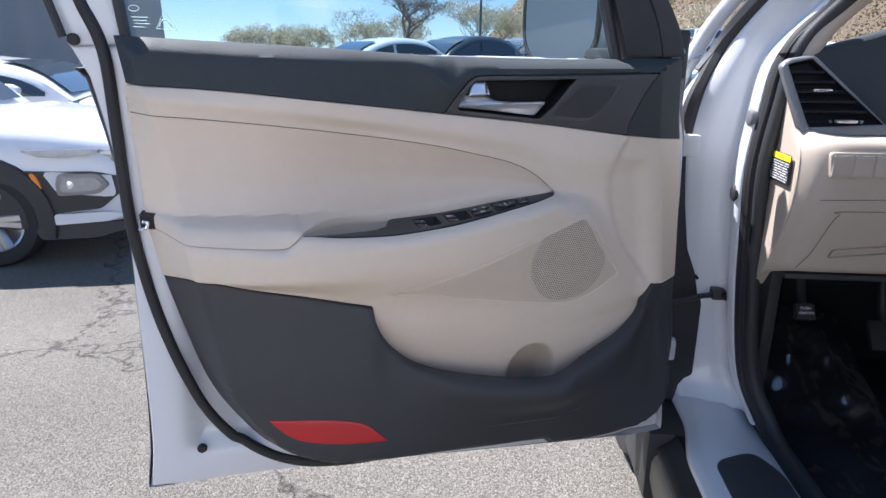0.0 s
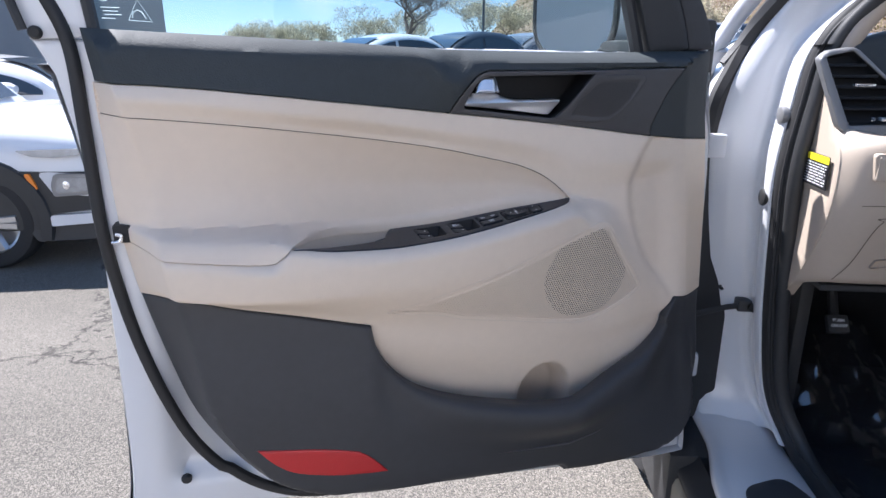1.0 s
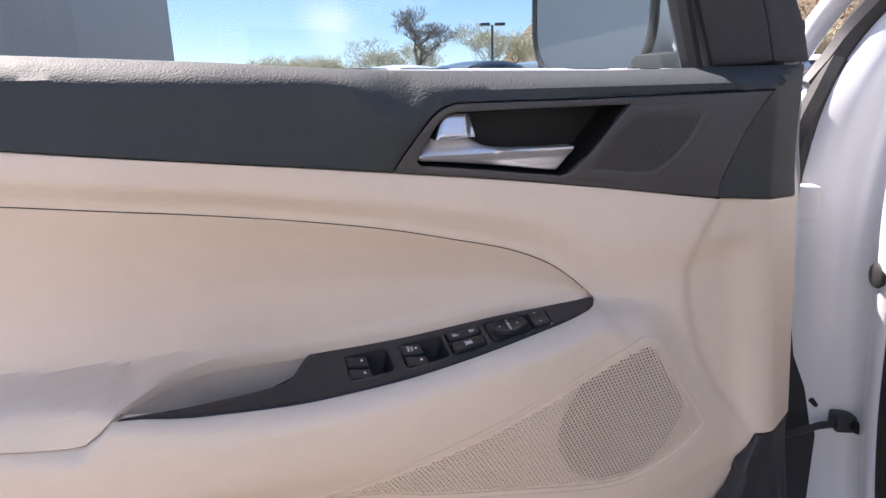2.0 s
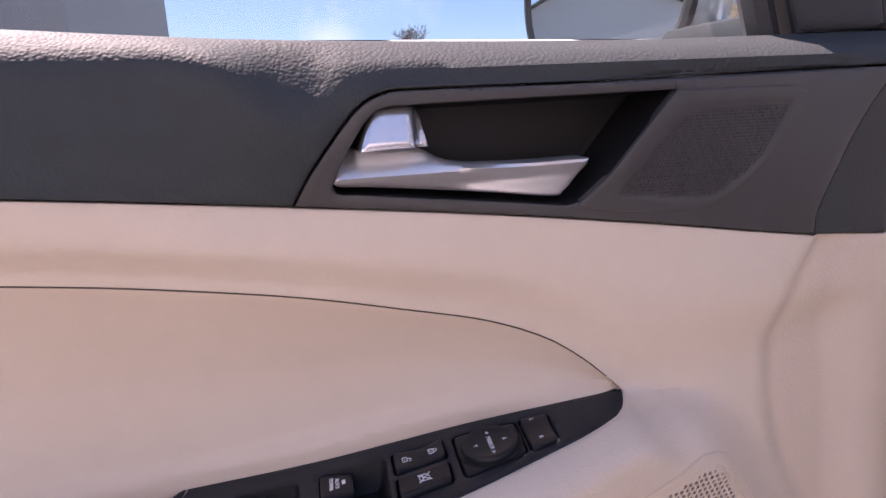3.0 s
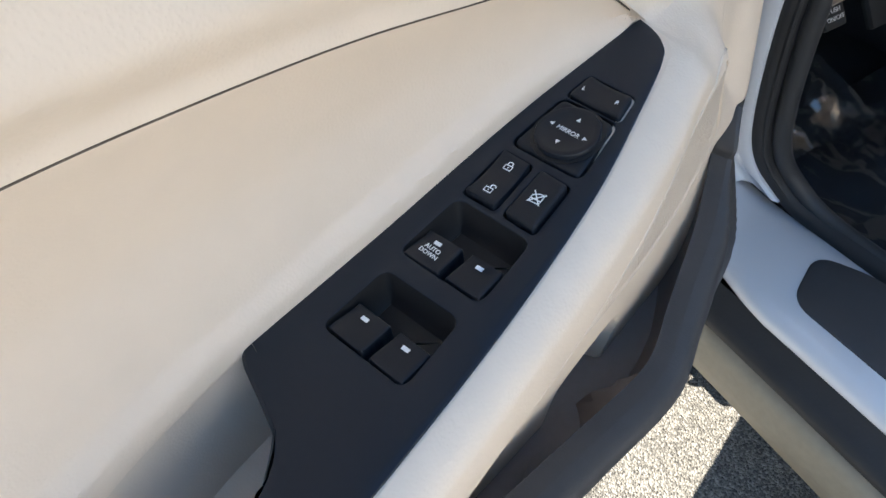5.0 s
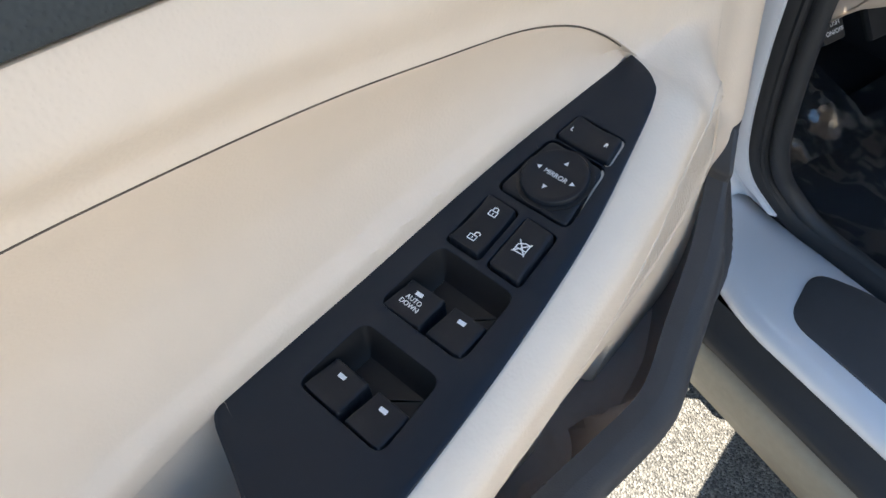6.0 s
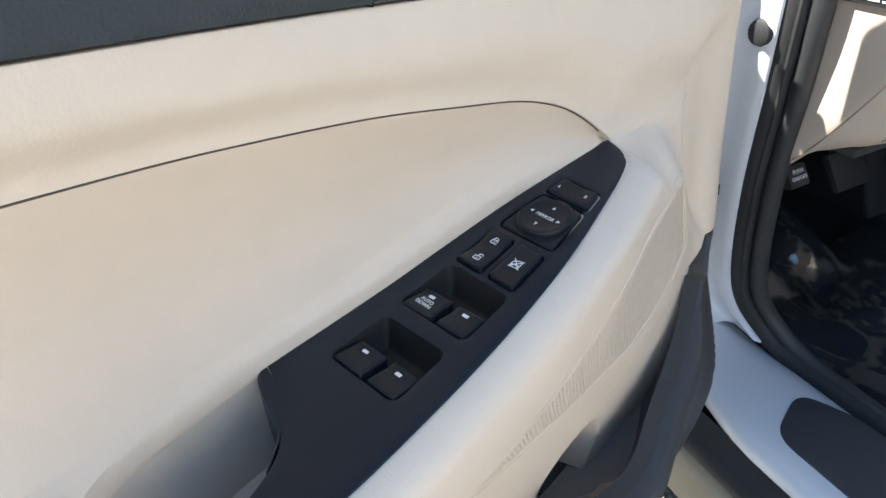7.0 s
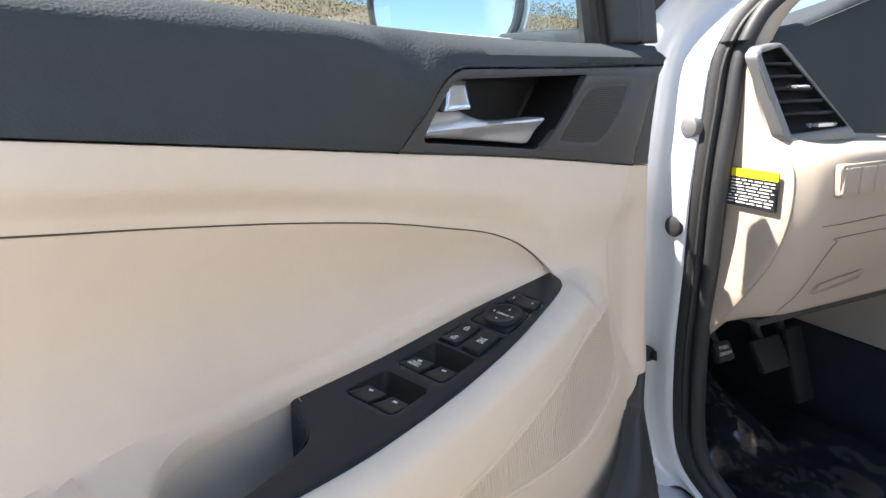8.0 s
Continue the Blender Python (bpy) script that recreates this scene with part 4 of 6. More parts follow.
for u, z, gap in ((0.0700, 0.0016, 0), (0.0535, 0.0018, 1)):   # closed and open padlocks
    h = 0.0312
    stroke([(-0.002, -0.0022), (0.0008, -0.0022), (0.0008, 0.0022), (-0.002, 0.0022), (-0.002, -0.0022)], u, h, z)
    stroke([(0.0008, -0.0014 + 0.0014 * gap), (0.0026, -0.0013 + 0.0014 * gap), (0.0032, 0.0014 * gap), (0.0026, 0.0013 + 0.0014 * gap), (0.0008 + 0.001 * gap, 0.0014 + 0.0014 * gap)], u, h, z)
    stroke([(-0.001, 0.0), (-0.0002, 0.0)], u, h, z)
for pts in ([(-0.003, -0.003), (0.001, -0.003), (0.0028, 0.0002), (0.0028, 0.003), (-0.003, 0.003), (-0.003, -0.003)], [(-0.0036, -0.0036), (0.0036, 0.0036)], [(-0.0036, 0.0036), (0.0036, -0.0036)], [(-0.001, -0.003), (-0.001, 0.003)]):
    stroke(pts, 0.0602, 0.0565, 0.0027)

# pull cup behind the armrest's front lip
back = [(u, float(SWTOP(u)) - 0.0005) for u in (-0.232, -0.226, -0.219, -0.212, -0.203, -0.19, -0.17, -0.15, -0.12, -0.080)]
CUP = outline([(-0.080, -0.004), (-0.086, 0.018), (-0.0945, 0.0435), (-0.111, 0.0570), (-0.153, 0.0710), (-0.20, 0.0850), (-0.232, 0.0945)], back)
part("pull_cup", tray(CUP, lambda u, v: 0.0025 * smooth(0.02, 0.004, v - SWTOP(u)) - 0.0012, 0.080, lay=deck, inset=0.004, r=0.012), BEIGE_HARD, door, "beige pull cup")

# black end of the switch panel going down into the cup
end = spline([(-0.074, -0.0088), (-0.080, -0.0082), (-0.0862, -0.0050), (-0.0895, 0.0005), (-0.0915, 0.006), (-0.0990, 0.030), (-0.1040, 0.0405), (-0.1180, 0.0528)], 5)
part("panel_end", loft([[(u - k, -h, float(DECK(u)) + z) for u, h in end] for k, z in ((-0.002, 0.0002), (0.0, -0.0010), (0.001, -0.02), (0.001, -0.078))], caps=False, closed=False), SWITCH_BLACK, switches)

# inside of the map pocket's outer wall, with the bulge of a bottle holder
lip_u = [p for p in POCKET if -0.118 < p[0] < 0.386]
rows = []
for dz, inw in ((-0.001, 0.0100), (-0.004, 0.0140), (-0.02, 0.0160), (-0.05, 0.019), (-0.08, 0.026), (-0.11, 0.040)):
    q = np.array(lip_u)
    hh = h_low(q[:, 0], q[:, 1])
    deep = min(1.0, max(0.0, (-dz - 0.004) / 0.03))
    # two hollows that meet in a rib beside the bottle
    rib = 0.040 * np.exp(-np.abs(q[:, 0] - 0.185 - 0.3 * dz) / 0.024) + 0.018 * np.exp(-np.abs(q[:, 0] - 0.085) / 0.030) + 0.008 * smooth(0.27, 0.36, q[:, 0])
    rows.append([(u, -(k - inw - b * deep), max(0.515, v + dz)) for (u, v), k, b in zip(lip_u, hh, rib)])
part("pocket_inner_wall", loft(rows, caps=False, closed=False), POCKET_BROWN, door, "brown grey inside of the map pocket")

# white metal frame of the door
metal_poly = outline([(-0.521, 0.416), (-0.51, 0.49), (-0.505, 0.6), (-0.502, 0.744), (-0.499, 0.859), (-0.500, 0.959), (-0.508, 1.036), (-0.521, 1.12)], [(-0.521, 1.12), (-0.541, 1.164)], [(-0.541, 1.164), (0.462, 1.143)], [(0.462, 1.143), (0.472, 1.07), (0.489, 1.0), (0.4965, 0.90), (0.4975, 0.83), (0.497, 0.70), (0.500, 0.6), (0.503, 0.45), (0.504, 0.375)], [(0.504, 0.375), (0.42, 0.374), (0.277, 0.382), (0.032, 0.396), (-0.294, 0.416), (-0.45, 0.418), (-0.521, 0.416)])
part("inner_frame", surface(metal_poly, lambda u, v: -0.012 - 0.016 * smooth(0.36, 0.45, u) - 0.006 * smooth(-0.47, -0.50, u) - 0.03 * smooth(0.05, 0.09, reach(np.stack([u, v], 1), metal_poly)[0]), step=0.02, rim=0.006, skirt=0.03), WHITE_PAINT, door, "white painted metal door frame")
skin = grown(metal_poly, 0.006)
skin[:, 1] = np.minimum(skin[:, 1], 1.122 - 0.02 * skin[:, 0])
part("outer_skin", surface(skin, lambda u, v: 0.095 + 0.03 * np.sin(np.clip((v - 0.36) / 0.8, 0, 1) * np.pi), step=0.05, rim=0.006, skirt=0.07, lay=lambda u, h, v: np.stack([u, h, v], 1)), WHITE_PAINT, door, "white outer door skin")
part("sill_seal", tube([(u, 0.024, float(TOP(u)) - 0.009) for u in np.linspace(-0.47, 0.33, 12)], 0.006, 8), RUBBER, door, "black window sill seal")

# window frame above the sill
REAR_OUT = [(-0.541, 1.164), (-0.553, 1.224), (-0.575, 1.35), (-0.59, 1.50), (-0.58, 1.60)]
rear = outline(REAR_OUT, [(-0.58, 1.60), (-0.50, 1.58)], [(-0.50, 1.58), (-0.505, 1.45), (-0.487, 1.30), (-0.472, 1.225), (-0.466, 1.165)], [(-0.466, 1.165), (-0.541, 1.164)])
part("rear_window_frame", surface(rear, lambda u, v: 0 * u - 0.014, step=0.03, rim=0.004, skirt=0.035), WHITE_PAINT, door)
part("rear_channel", tube([(-0.462, 0.012, 1.155), (-0.468, 0.012, 1.225), (-0.483, 0.012, 1.30), (-0.50, 0.012, 1.45), (-0.495, 0.012, 1.58)], 0.008, 8, up=(0, 1, 0)), BLACK_TRIM, door)
part("rear_cover", tube([(-0.544, 0.006, 1.175), (-0.556, 0.006, 1.224), (-0.578, 0.006, 1.35), (-0.593, 0.006, 1.5), (-0.583, 0.006, 1.6)], 0.006, 8, up=(0, 1, 0)), BLACK_TRIM, door, "black pillar cover edge")
roof_path = spline([(-0.54, 0.02, 1.585), (-0.3, 0.025, 1.62), (-0.05, 0.03, 1.60), (0.12, 0.03, 1.48), (0.26, 0.025, 1.35), (0.388, 0.030, 1.235), (0.456, 0.036, 1.150)])
part("upper_window_frame", tube(roof_path, 0.020, 10, up=(0, 1, 0)), WHITE_PAINT, door)
part("upper_channel", tube([(p[0] - 0.02, p[1] - 0.012, p[2] - 0.018) for p in roof_path], 0.013, 8, up=(0, 1, 0)), BLACK_TRIM, door)
SAIL = outline([(0.335, 1.147), (0.318, 1.20), (0.300, 1.252)], [(0.300, 1.252), (0.33, 1.262), (0.357, 1.258)], [(0.357, 1.258), (0.378, 1.226), (0.395, 1.185), (0.405, 1.149)], [(0.405, 1.149), (0.335, 1.147)])
part("mirror_sail", surface(SAIL, lambda u, v: 0 * u + 0.006, step=0.012, rim=0.003, skirt=0.02), BLACK_TRIM, door, "black triangular sail trim")
SAILB = outline([(0.407, 1.149), (0.397, 1.186), (0.380, 1.228), (0.345, 1.285)], [(0.345, 1.285), (0.392, 1.262), (0.434, 1.20), (0.452, 1.15)], [(0.452, 1.15), (0.407, 1.149)])
part("front_cover", surface(SAILB, lambda u, v: 0 * u + 0.003, step=0.012, rim=0.003, skirt=0.02), CHARCOAL_HARD, door)
part("front_channel", tube([(0.322, 0.012, 1.145), (0.305, 0.012, 1.20), (0.286, 0.012, 1.262), (0.272, 0.012, 1.33)], 0.011, 8, up=(0, 1, 0)), BLACK_TRIM, door)
pane = outline([(-0.47, 1.10), (-0.475, 1.225), (-0.50, 1.45), (-0.50, 1.59)], [(-0.50, 1.59), (-0.3, 1.60), (-0.05, 1.58), (0.1, 1.47), (0.28, 1.30), (0.31, 1.22), (0.335, 1.10)], [(0.335, 1.10), (-0.47, 1.10)])
pane_ob = part("window_pane", surface(pane, lambda u, v: 0 * u - 0.024 - 0.06 * (v - 1.1), step=0.06, rim=0, skirt=0), GLASS_DOOR, door, "clear side window glass")
pane_ob.visible_shadow = False

# rubber seal round the metal frame
seal = spline([(-0.520, 0.02, 1.27), (-0.511, 0.016, 1.225), (-0.489, 0.012, 1.157), (-0.486, 0.010, 1.05), (-0.485, 0.010, 0.913), (-0.474, 0.010, 0.81), (-0.457, 0.010, 0.719), (-0.432, 0.010, 0.63), (-0.400, 0.010, 0.552), (-0.352, 0.010, 0.487), (-0.293, 0.010, 0.444), (-0.22, 0.010, 0.422), (-0.1, 0.018, 0.414), (0.02, 0.045, 0.43)])
part("door_seal", tube([(p[0] - 0.007, p[1], p[2]) if p[2] > 0.5 else tuple(p) for p in seal], 0.0085, 10, 1.05, up=(0, 1, 0)), RUBBER, door, "black rubber door seal")
for u, v in ((-0.428, 0.486), (-0.532, 1.172)):
    part("drain_plug", moved(lathe([(0.0001, -0.004), (0.006, -0.004), (0.0085, 0.0), (0.0085, 0.004)], 20, "y"), Matrix.Translation((u, 0.009, v))), RUBBER, door, "black rubber plug")
# latch
# Solid block, black in place of the shade inside the opening.
part("latch_plate", box((-0.474, -0.014, 0.895), (-0.440, 0.02, 0.920), 0.002), BLACK_DEEP, door, "black block for the shaded latch opening")
part("latch_catch", tube(spline([(-0.476, -0.016, 0.8975), (-0.466, -0.017, 0.8985), (-0.463, -0.017, 0.906), (-0.470, -0.016, 0.909)]), 0.0028, 8), CHROME_BRIGHT, door, "bright steel latch catch")
# outside mirror
oval = [(math.copysign(abs(math.cos(w)) ** 0.55, math.cos(w)), math.copysign(abs(math.sin(w)) ** 0.55, math.sin(w))) for w in np.linspace(0, 2 * np.pi, 40, endpoint=False)]
# the glass faces back along the door and in towards the driver
MIN, MOUT = Vector((0.340, 0.125, 1.235)), Vector((0.268, 0.310, 1.235))
mid, run = (MIN + MOUT) / 2, (MOUT - MIN).normalized()
ahead = Vector((-run.y, run.x, 0))
ahead = ahead if ahead.x > 0 else -ahead
mhalf = (MOUT - MIN).length / 2
ringed = lambda k, d: [tuple(mid + run * (mhalf * k * a) + ahead * d + Vector((0, 0, 0.095 * k * b))) for a, b in oval]
mirror = part("outside_mirror", loft([ringed(1.03, 0.004), ringed(1.06, 0.016), ringed(1.05, 0.04), ringed(0.90, 0.085), ringed(0.5, 0.12)]), WHITE_PAINT, door, "white outside mirror housing")
part("mirror_glass", (ringed(1.0, 0.0), [tuple(range(40))]), MIRROR, mirror, "mirror glass")
part("mirror_rim", tube(ringed(1.02, 0.003), 0.006, 8, closed=True, up=tuple(ahead)), BLACK_TRIM, mirror)
part("mirror_foot", box((0.33, 0.03, 1.13), (0.43, 0.20, 1.165), 0.01), BLACK_TRIM, mirror)

# hinge side of the door, closed off, and etched marks on the glass
edge_line = [(0.4625, 1.14), (0.472, 1.07), (0.489, 1.0), (0.4965, 0.90), (0.4975, 0.83), (0.497, 0.70), (0.500, 0.6), (0.503, 0.45), (0.504, 0.38)]
part("hinge_edge", loft([[(u + k, y, v) for u, v in spline(edge_line, 4)] for k, y in ((-0.004, 0.030), (0.0, 0.034), (0.0, 0.095), (-0.008, 0.105))], caps=False, closed=False), WHITE_PAINT, door, "white hinge edge of the door", angle=50)
# Block added at the hinge side to keep sun off the lower dash end.
part("sun_block_corner", box((0.445, 0.070, 0.84), (0.511, 0.112, 1.200), 0.010), BLACK_TRIM, door, "black block added to shade the dash end cap")
part("hinge_seal", tube([(u + 0.008, 0.058, v) for u, v in spline([(0.455, 1.18), (0.464, 1.13), (0.472, 1.07), (0.487, 1.01), (0.491, 0.985)], 4)], 0.0085, 8, up=(0, 1, 0)), RUBBER, door, "black rubber hinge seal")


def etched(pts, w=0.0006):
    part("etched_mark", tube([(u, 0.026 + 0.06 * (v - 1.1), v) for u, v in pts], w, 5, up=(0, 1, 0)), ETCH, pane_ob)


etched([(-0.424, 1.188), (-0.395, 1.186), (-0.411, 1.214), (-0.424, 1.188)])
etched([(-0.419, 1.191), (-0.418, 1.197), (-0.413, 1.201), (-0.407, 1.199), (-0.402, 1.190)], 0.001)
for k, (a, c) in enumerate(((0.0, 0.022), (0.002, 0.020), (0.004, 0.024), (0.0, 0.016))):
    etched([(-0.456 + a, 1.204 - k * 0.0045), (-0.456 + c, 1.2035 - k * 0.0045)], 0.0007)
etched([(-0.452 + 0.007 * math.cos(w), 1.216 + 0.0042 * math.sin(w)) for w in np.linspace(0, 6.28, 16)], 0.0007)


# ---- ground ----
def land(x, y):
    """The car park falls away a little beyond the open door and climbs towards the slope, shaped to fit the camera's
    view.
    """
    low = -0.30 * smooth(1.3, 4.2, y)
    return float(low + 1.1 * smooth(20, 34, y) * smooth(6, 16, x))


ax = np.concatenate([np.linspace(-400, -40, 8), np.linspace(-36, 44, 61), np.linspace(50, 400, 8)])
ay = np.concatenate([np.linspace(-400, -20, 8), np.linspace(-15, 1, 6), np.linspace(1.3, 4.4, 16), np.linspace(5, 40, 30), np.linspace(45, 400, 8)])
single("ground", ([(x, y, land(x, y)) for x in ax for y in ay], [(i * len(ay) + k, (i + 1) * len(ay) + k, (i + 1) * len(ay) + k + 1, i * len(ay) + k + 1) for i in range(len(ax) - 1) for k in range(len(ay) - 1)]), ASPHALT, "worn grey asphalt car park with pale stones", "ground", kind="structure")

# ---- the car that the door belongs to ----
# x runs into the cabin, y to the car's front
car = thing("suv", "white car body seen at its open driver door, beige dashboard", "car", pose(0.77, 1.25, 0, 0, 0, -14))
OPEN = spline([(0.62, -0.95, 1.60), (0.42, -0.45, 1.55), (0.27, -0.14, 1.38), (0.175, 0.025, 1.23), (0.126, 0.06, 1.15), (0.106, 0.058, 1.045), (0.094, 0.055, 0.936), (0.102, 0.063, 0.82), (0.119, 0.080, 0.67), (0.140, 0.088, 0.53), (0.158, 0.082, 0.455), (0.178, 0.055, 0.405), (0.190, 0.0, 0.372), (0.195, -0.12, 0.362), (0.195, -0.5, 0.36), (0.195, -1.2, 0.36)], 6)
part("door_opening_seal", tube([(p[0] + 0.014, p[1] - 0.020, p[2] + 0.004) for p in OPEN], 0.0185, 12, up=(1, 0, 0)), RUBBER, car, "black rubber door opening seal")
part("seal_lip", tube([(p[0] + 0.020, p[1] - 0.048, p[2] + 0.012) for p in OPEN], 0.013, 10, up=(1, 0, 0)), BLACK_TRIM, car, "black inner seal trim")
part("seal_bead", tube([(p[0] + 0.004, p[1] - 0.034, p[2] + 0.004) for p in OPEN], 0.004, 6, up=(1, 0, 0)), RUBBER, car)
# hinge pillar: from the outer panel round to the seal
POST = table((0.30, 0.34, 0.404, 0.545, 0.653, 0.807, 0.996, 1.07, 1.11, 1.15, 1.26, 1.40, 1.62), (0.07, 0.052, 0.040, 0.032, 0.022, 0.012, -0.001, 0.010, 0.026, 0.052, 0.108, 0.215, 0.52))
rings = []
for p in OPEN[:78]:
    x, y, z = p
    if z < 0.386:
        continue
    o = min(float(POST(z)), x - 0.05)
    w = x - o
    rings.append([(o - 0.004, y + 0.15, z), (o, y + 0.095, z), (o + 0.04 * w, y + 0.075, z), (o + 0.14 * w, y + 0.064, z), (o + 0.32 * w, y + 0.058, z), (o + 0.40 * w, y + 0.053, z), (x - 0.026, y + 0.051, z), (x - 0.015, y + 0.048, z), (x - 0.009, y + 0.041, z), (x - 0.007, y + 0.032, z), (x - 0.010, y + 0.010, z), (x - 0.013, y - 0.010, z), (x - 0.008, y - 0.018, z), (x + 0.022, y - 0.020, z)])
part("hinge_pillar", loft(rings, caps=False, closed=False), WHITE_PAINT, car, "glossy white hinge pillar", angle=50)
# sill with its dark scuff pad
sill = [[(0.014 + e, y, 0.352), (0.006 + e, y, 0.368), (0.012 + e, y, 0.380 + g), (0.030 + e, y, 0.386 + g), (0.09, y, 0.387 + g), (0.14, y, 0.384 + g), (0.17, y, 0.374 + g), (0.190, y, 0.365 + g)] for y in np.linspace(0.14, -1.3, 44) for e, g in ((0.030 * float(smooth(-0.13, 0.05, y)), 0.010 * float(smooth(0.02, 0.12, y))),)]
part("sill_top", loft(sill, caps=False, closed=False), WHITE_PAINT, car, "white painted door sill", angle=60)
pad = rounded([(0.050, -0.128), (0.138, -0.088), (0.172, -0.16), (0.172, -1.0), (0.050, -1.0)], 0.03, 7)
part("scuff_pad", surface(pad, lambda u, v: 0.3895 - 0.03 * np.maximum(0, u - 0.14), step=0.03, rim=0.002, skirt=0.006, lay=lambda u, h, v: np.stack([u, v, h], 1)), CHARCOAL_HARD, car, "dark plastic sill scuff pad")
rk = [[(0.014, y, 0.362), (0.004, y, 0.350), (-0.012, y, 0.338), (-0.024, y, 0.330), (-0.026, y, 0.318), (-0.020, y, 0.310)] for y in np.linspace(0.12, -1.3, 12)]
part("sill_weatherstrip", loft(rk, caps=False, closed=False), RUBBER, car, "black rubber strip below the sill", angle=60)
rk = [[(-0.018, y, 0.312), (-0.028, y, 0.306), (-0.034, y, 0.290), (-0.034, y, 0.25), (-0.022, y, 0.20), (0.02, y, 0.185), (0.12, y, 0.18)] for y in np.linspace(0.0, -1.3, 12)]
part("rocker_cladding", loft(rk, caps=False, closed=False), TAN_TRIM, car, "grey rocker cladding coloured tan for light off the ground", angle=60)
# Added plate: stops sun leaking past the door edge onto the sill.
part("sun_leak_blocker", box((-0.17, 0.136, 0.37), (0.075, 0.150, 1.04), 0.004), BLACK_TRIM, car, "black plate added to block sun at the fender gap")
part("sill_end", box((-0.046, -0.002, 0.19), (0.06, 0.22, 0.362), 0.012), BLACK_TRIM, car, "black plastic sill end piece")
part("floor_pan", box((0.0, -1.6, 0.20), (1.5, 0.9, 0.26), 0.01), BLACK_TRIM, car)
part("carpet", box((0.19, -1.3, 0.26), (1.4, 0.75, 0.30), 0.01), CARPET, car, "black carpet")
part("firewall", box((0.14, 0.56, 0.26), (1.45, 0.66, 1.08), 0.01), CARPET, car)
part("kick_panel", box((0.188, 0.075, 0.28), (0.215, 0.60, 0.78), 0.010), BLACK_TRIM, car, "black kick panel")
# fender, cowl corner and outer pillar
fd = []
for y in np.linspace(0.14, 1.25, 10):
    t = (y - 0.14) / 1.1
    fd.append([(0.10, y, 1.135 - 0.06 * t), (0.06, y, 1.135 - 0.07 * t), (0.022, y, 1.118 - 0.08 * t), (-0.004, y, 1.07 - 0.08 * t), (-0.02, y, 0.98 - 0.06 * t), (-0.025, y, 0.85), (-0.02, y, 0.70)])
part("fender", loft(fd, caps=False, closed=False), WHITE_PAINT, car, "white front fender", angle=60)
part("bonnet", box((0.10, 0.42, 1.02), (1.50, 1.30, 1.10), 0.03), WHITE_PAINT, car, "white bonnet")
outp = [(float(POST(p[2])) - 0.034, p[1] + 0.155, p[2] + 0.010) for p in OPEN[:26]] + [(0.022, 0.215, 1.150), (0.006, 0.225, 1.125), (-0.006, 0.23, 1.08)]
part("outer_pillar", tube(outp, 0.017, 10, up=(1, 0, 0)), WHITE_PAINT, car, "white outer windscreen pillar")
part("pillar_moulding", tube([(float(POST(p[2])) - 0.006, p[1] + 0.105, p[2]) for p in OPEN[:27]], 0.019, 8, up=(1, 0, 0)), BLACK_TRIM, car, "black pillar moulding")
part("gap_filler", tube(spline([(0.05, 0.16, 1.15), (0.03, 0.15, 1.11), (0.004, 0.14, 1.05), (-0.004, 0.14, 0.97)]), 0.018, 8, up=(1, 0, 0)), RUBBER, car, "black rubber fender seal")
part("inner_fender", box((0.0, 0.16, 0.34), (0.05, 0.19, 1.05), 0.005), BLACK_TRIM, car)
for z, hgt in ((0.978, 0.045), (0.528, 0.05)):
    hz = part("hinge", box((-0.030, 0.070, z - hgt / 2), (0.012, 0.098, z + hgt / 2), 0.008), WHITE_PAINT, car, "white painted door hinge")
    part("hinge_pin", moved(lathe([(0.007, -0.032), (0.009, -0.028), (0.009, 0.028), (0.007, 0.032)], 14, "z"), Matrix.Translation((-0.028, 0.082, z))), WHITE_PAINT, hz)
strap = part("check_strap", tube([(0.112, 0.116, 0.650), (0.065, 0.110, 0.645), (0.01, 0.092, 0.638), (-0.06, 0.06, 0.632)], 0.0065, 8, 0.5), BLACK_TRIM, car, "black door check strap")
part("strap_bracket", box((0.086, 0.104, 0.637), (0.114, 0.134, 0.661), 0.004), BLACK_TRIM, strap)
part("strap_bolt", moved(lathe([(0.0001, -0.010), (0.0085, -0.010), (0.0095, 0.004), (0.0095, 0.01)], 12, "y"), Matrix.Translation((0.112, 0.106, 0.649))), BLACK_DEEP, strap)
for x, y, z, m in ((0.0935, 0.052, 1.0377, SILVER_PLASTIC), (0.0855, 0.058, 0.8876, RUBBER)):
    part("bump_stop", moved(lathe([(0.0001, -0.007), (0.011, -0.0068), (0.015, -0.005), (0.0168, 0.0), (0.0168, 0.008)], 28, "x"), Matrix.Translation((x, y, z))), m, car, "round pillar bump stop")
part("door_switch_plug", moved(lathe([(0.0001, -0.012), (0.003, -0.008), (0.004, 0.006)], 16, "y"), Matrix.Translation((0.036, 0.075, 0.70))), RUBBER, car)

# cabin shell, added mostly out of view: closes the view and shades the inside
part("rear_door", box((0.0, -2.25, 0.25), (0.06, -1.12, 1.12), 0.02), WHITE_PAINT, car, "white rear door")
part("rear_door_trim", box((0.065, -2.2, 0.30), (0.10, -1.12, 1.12), 0.02), BLACK_TRIM, car)
part("cabin_shade_wall", box((0.06, -2.30, 0.28), (1.5, -2.24, 1.62), 0.02), BLACK_TRIM, car, "dark wall added to shade the cabin")
part("headliner", box((0.44, -2.2, 1.57), (1.5, -0.42, 1.595), 0.01), DASH_BEIGE, car)
part("roof", box((0.45, -2.2, 1.60), (1.5, -0.42, 1.64), 0.02), WHITE_PAINT, car, "white car roof")
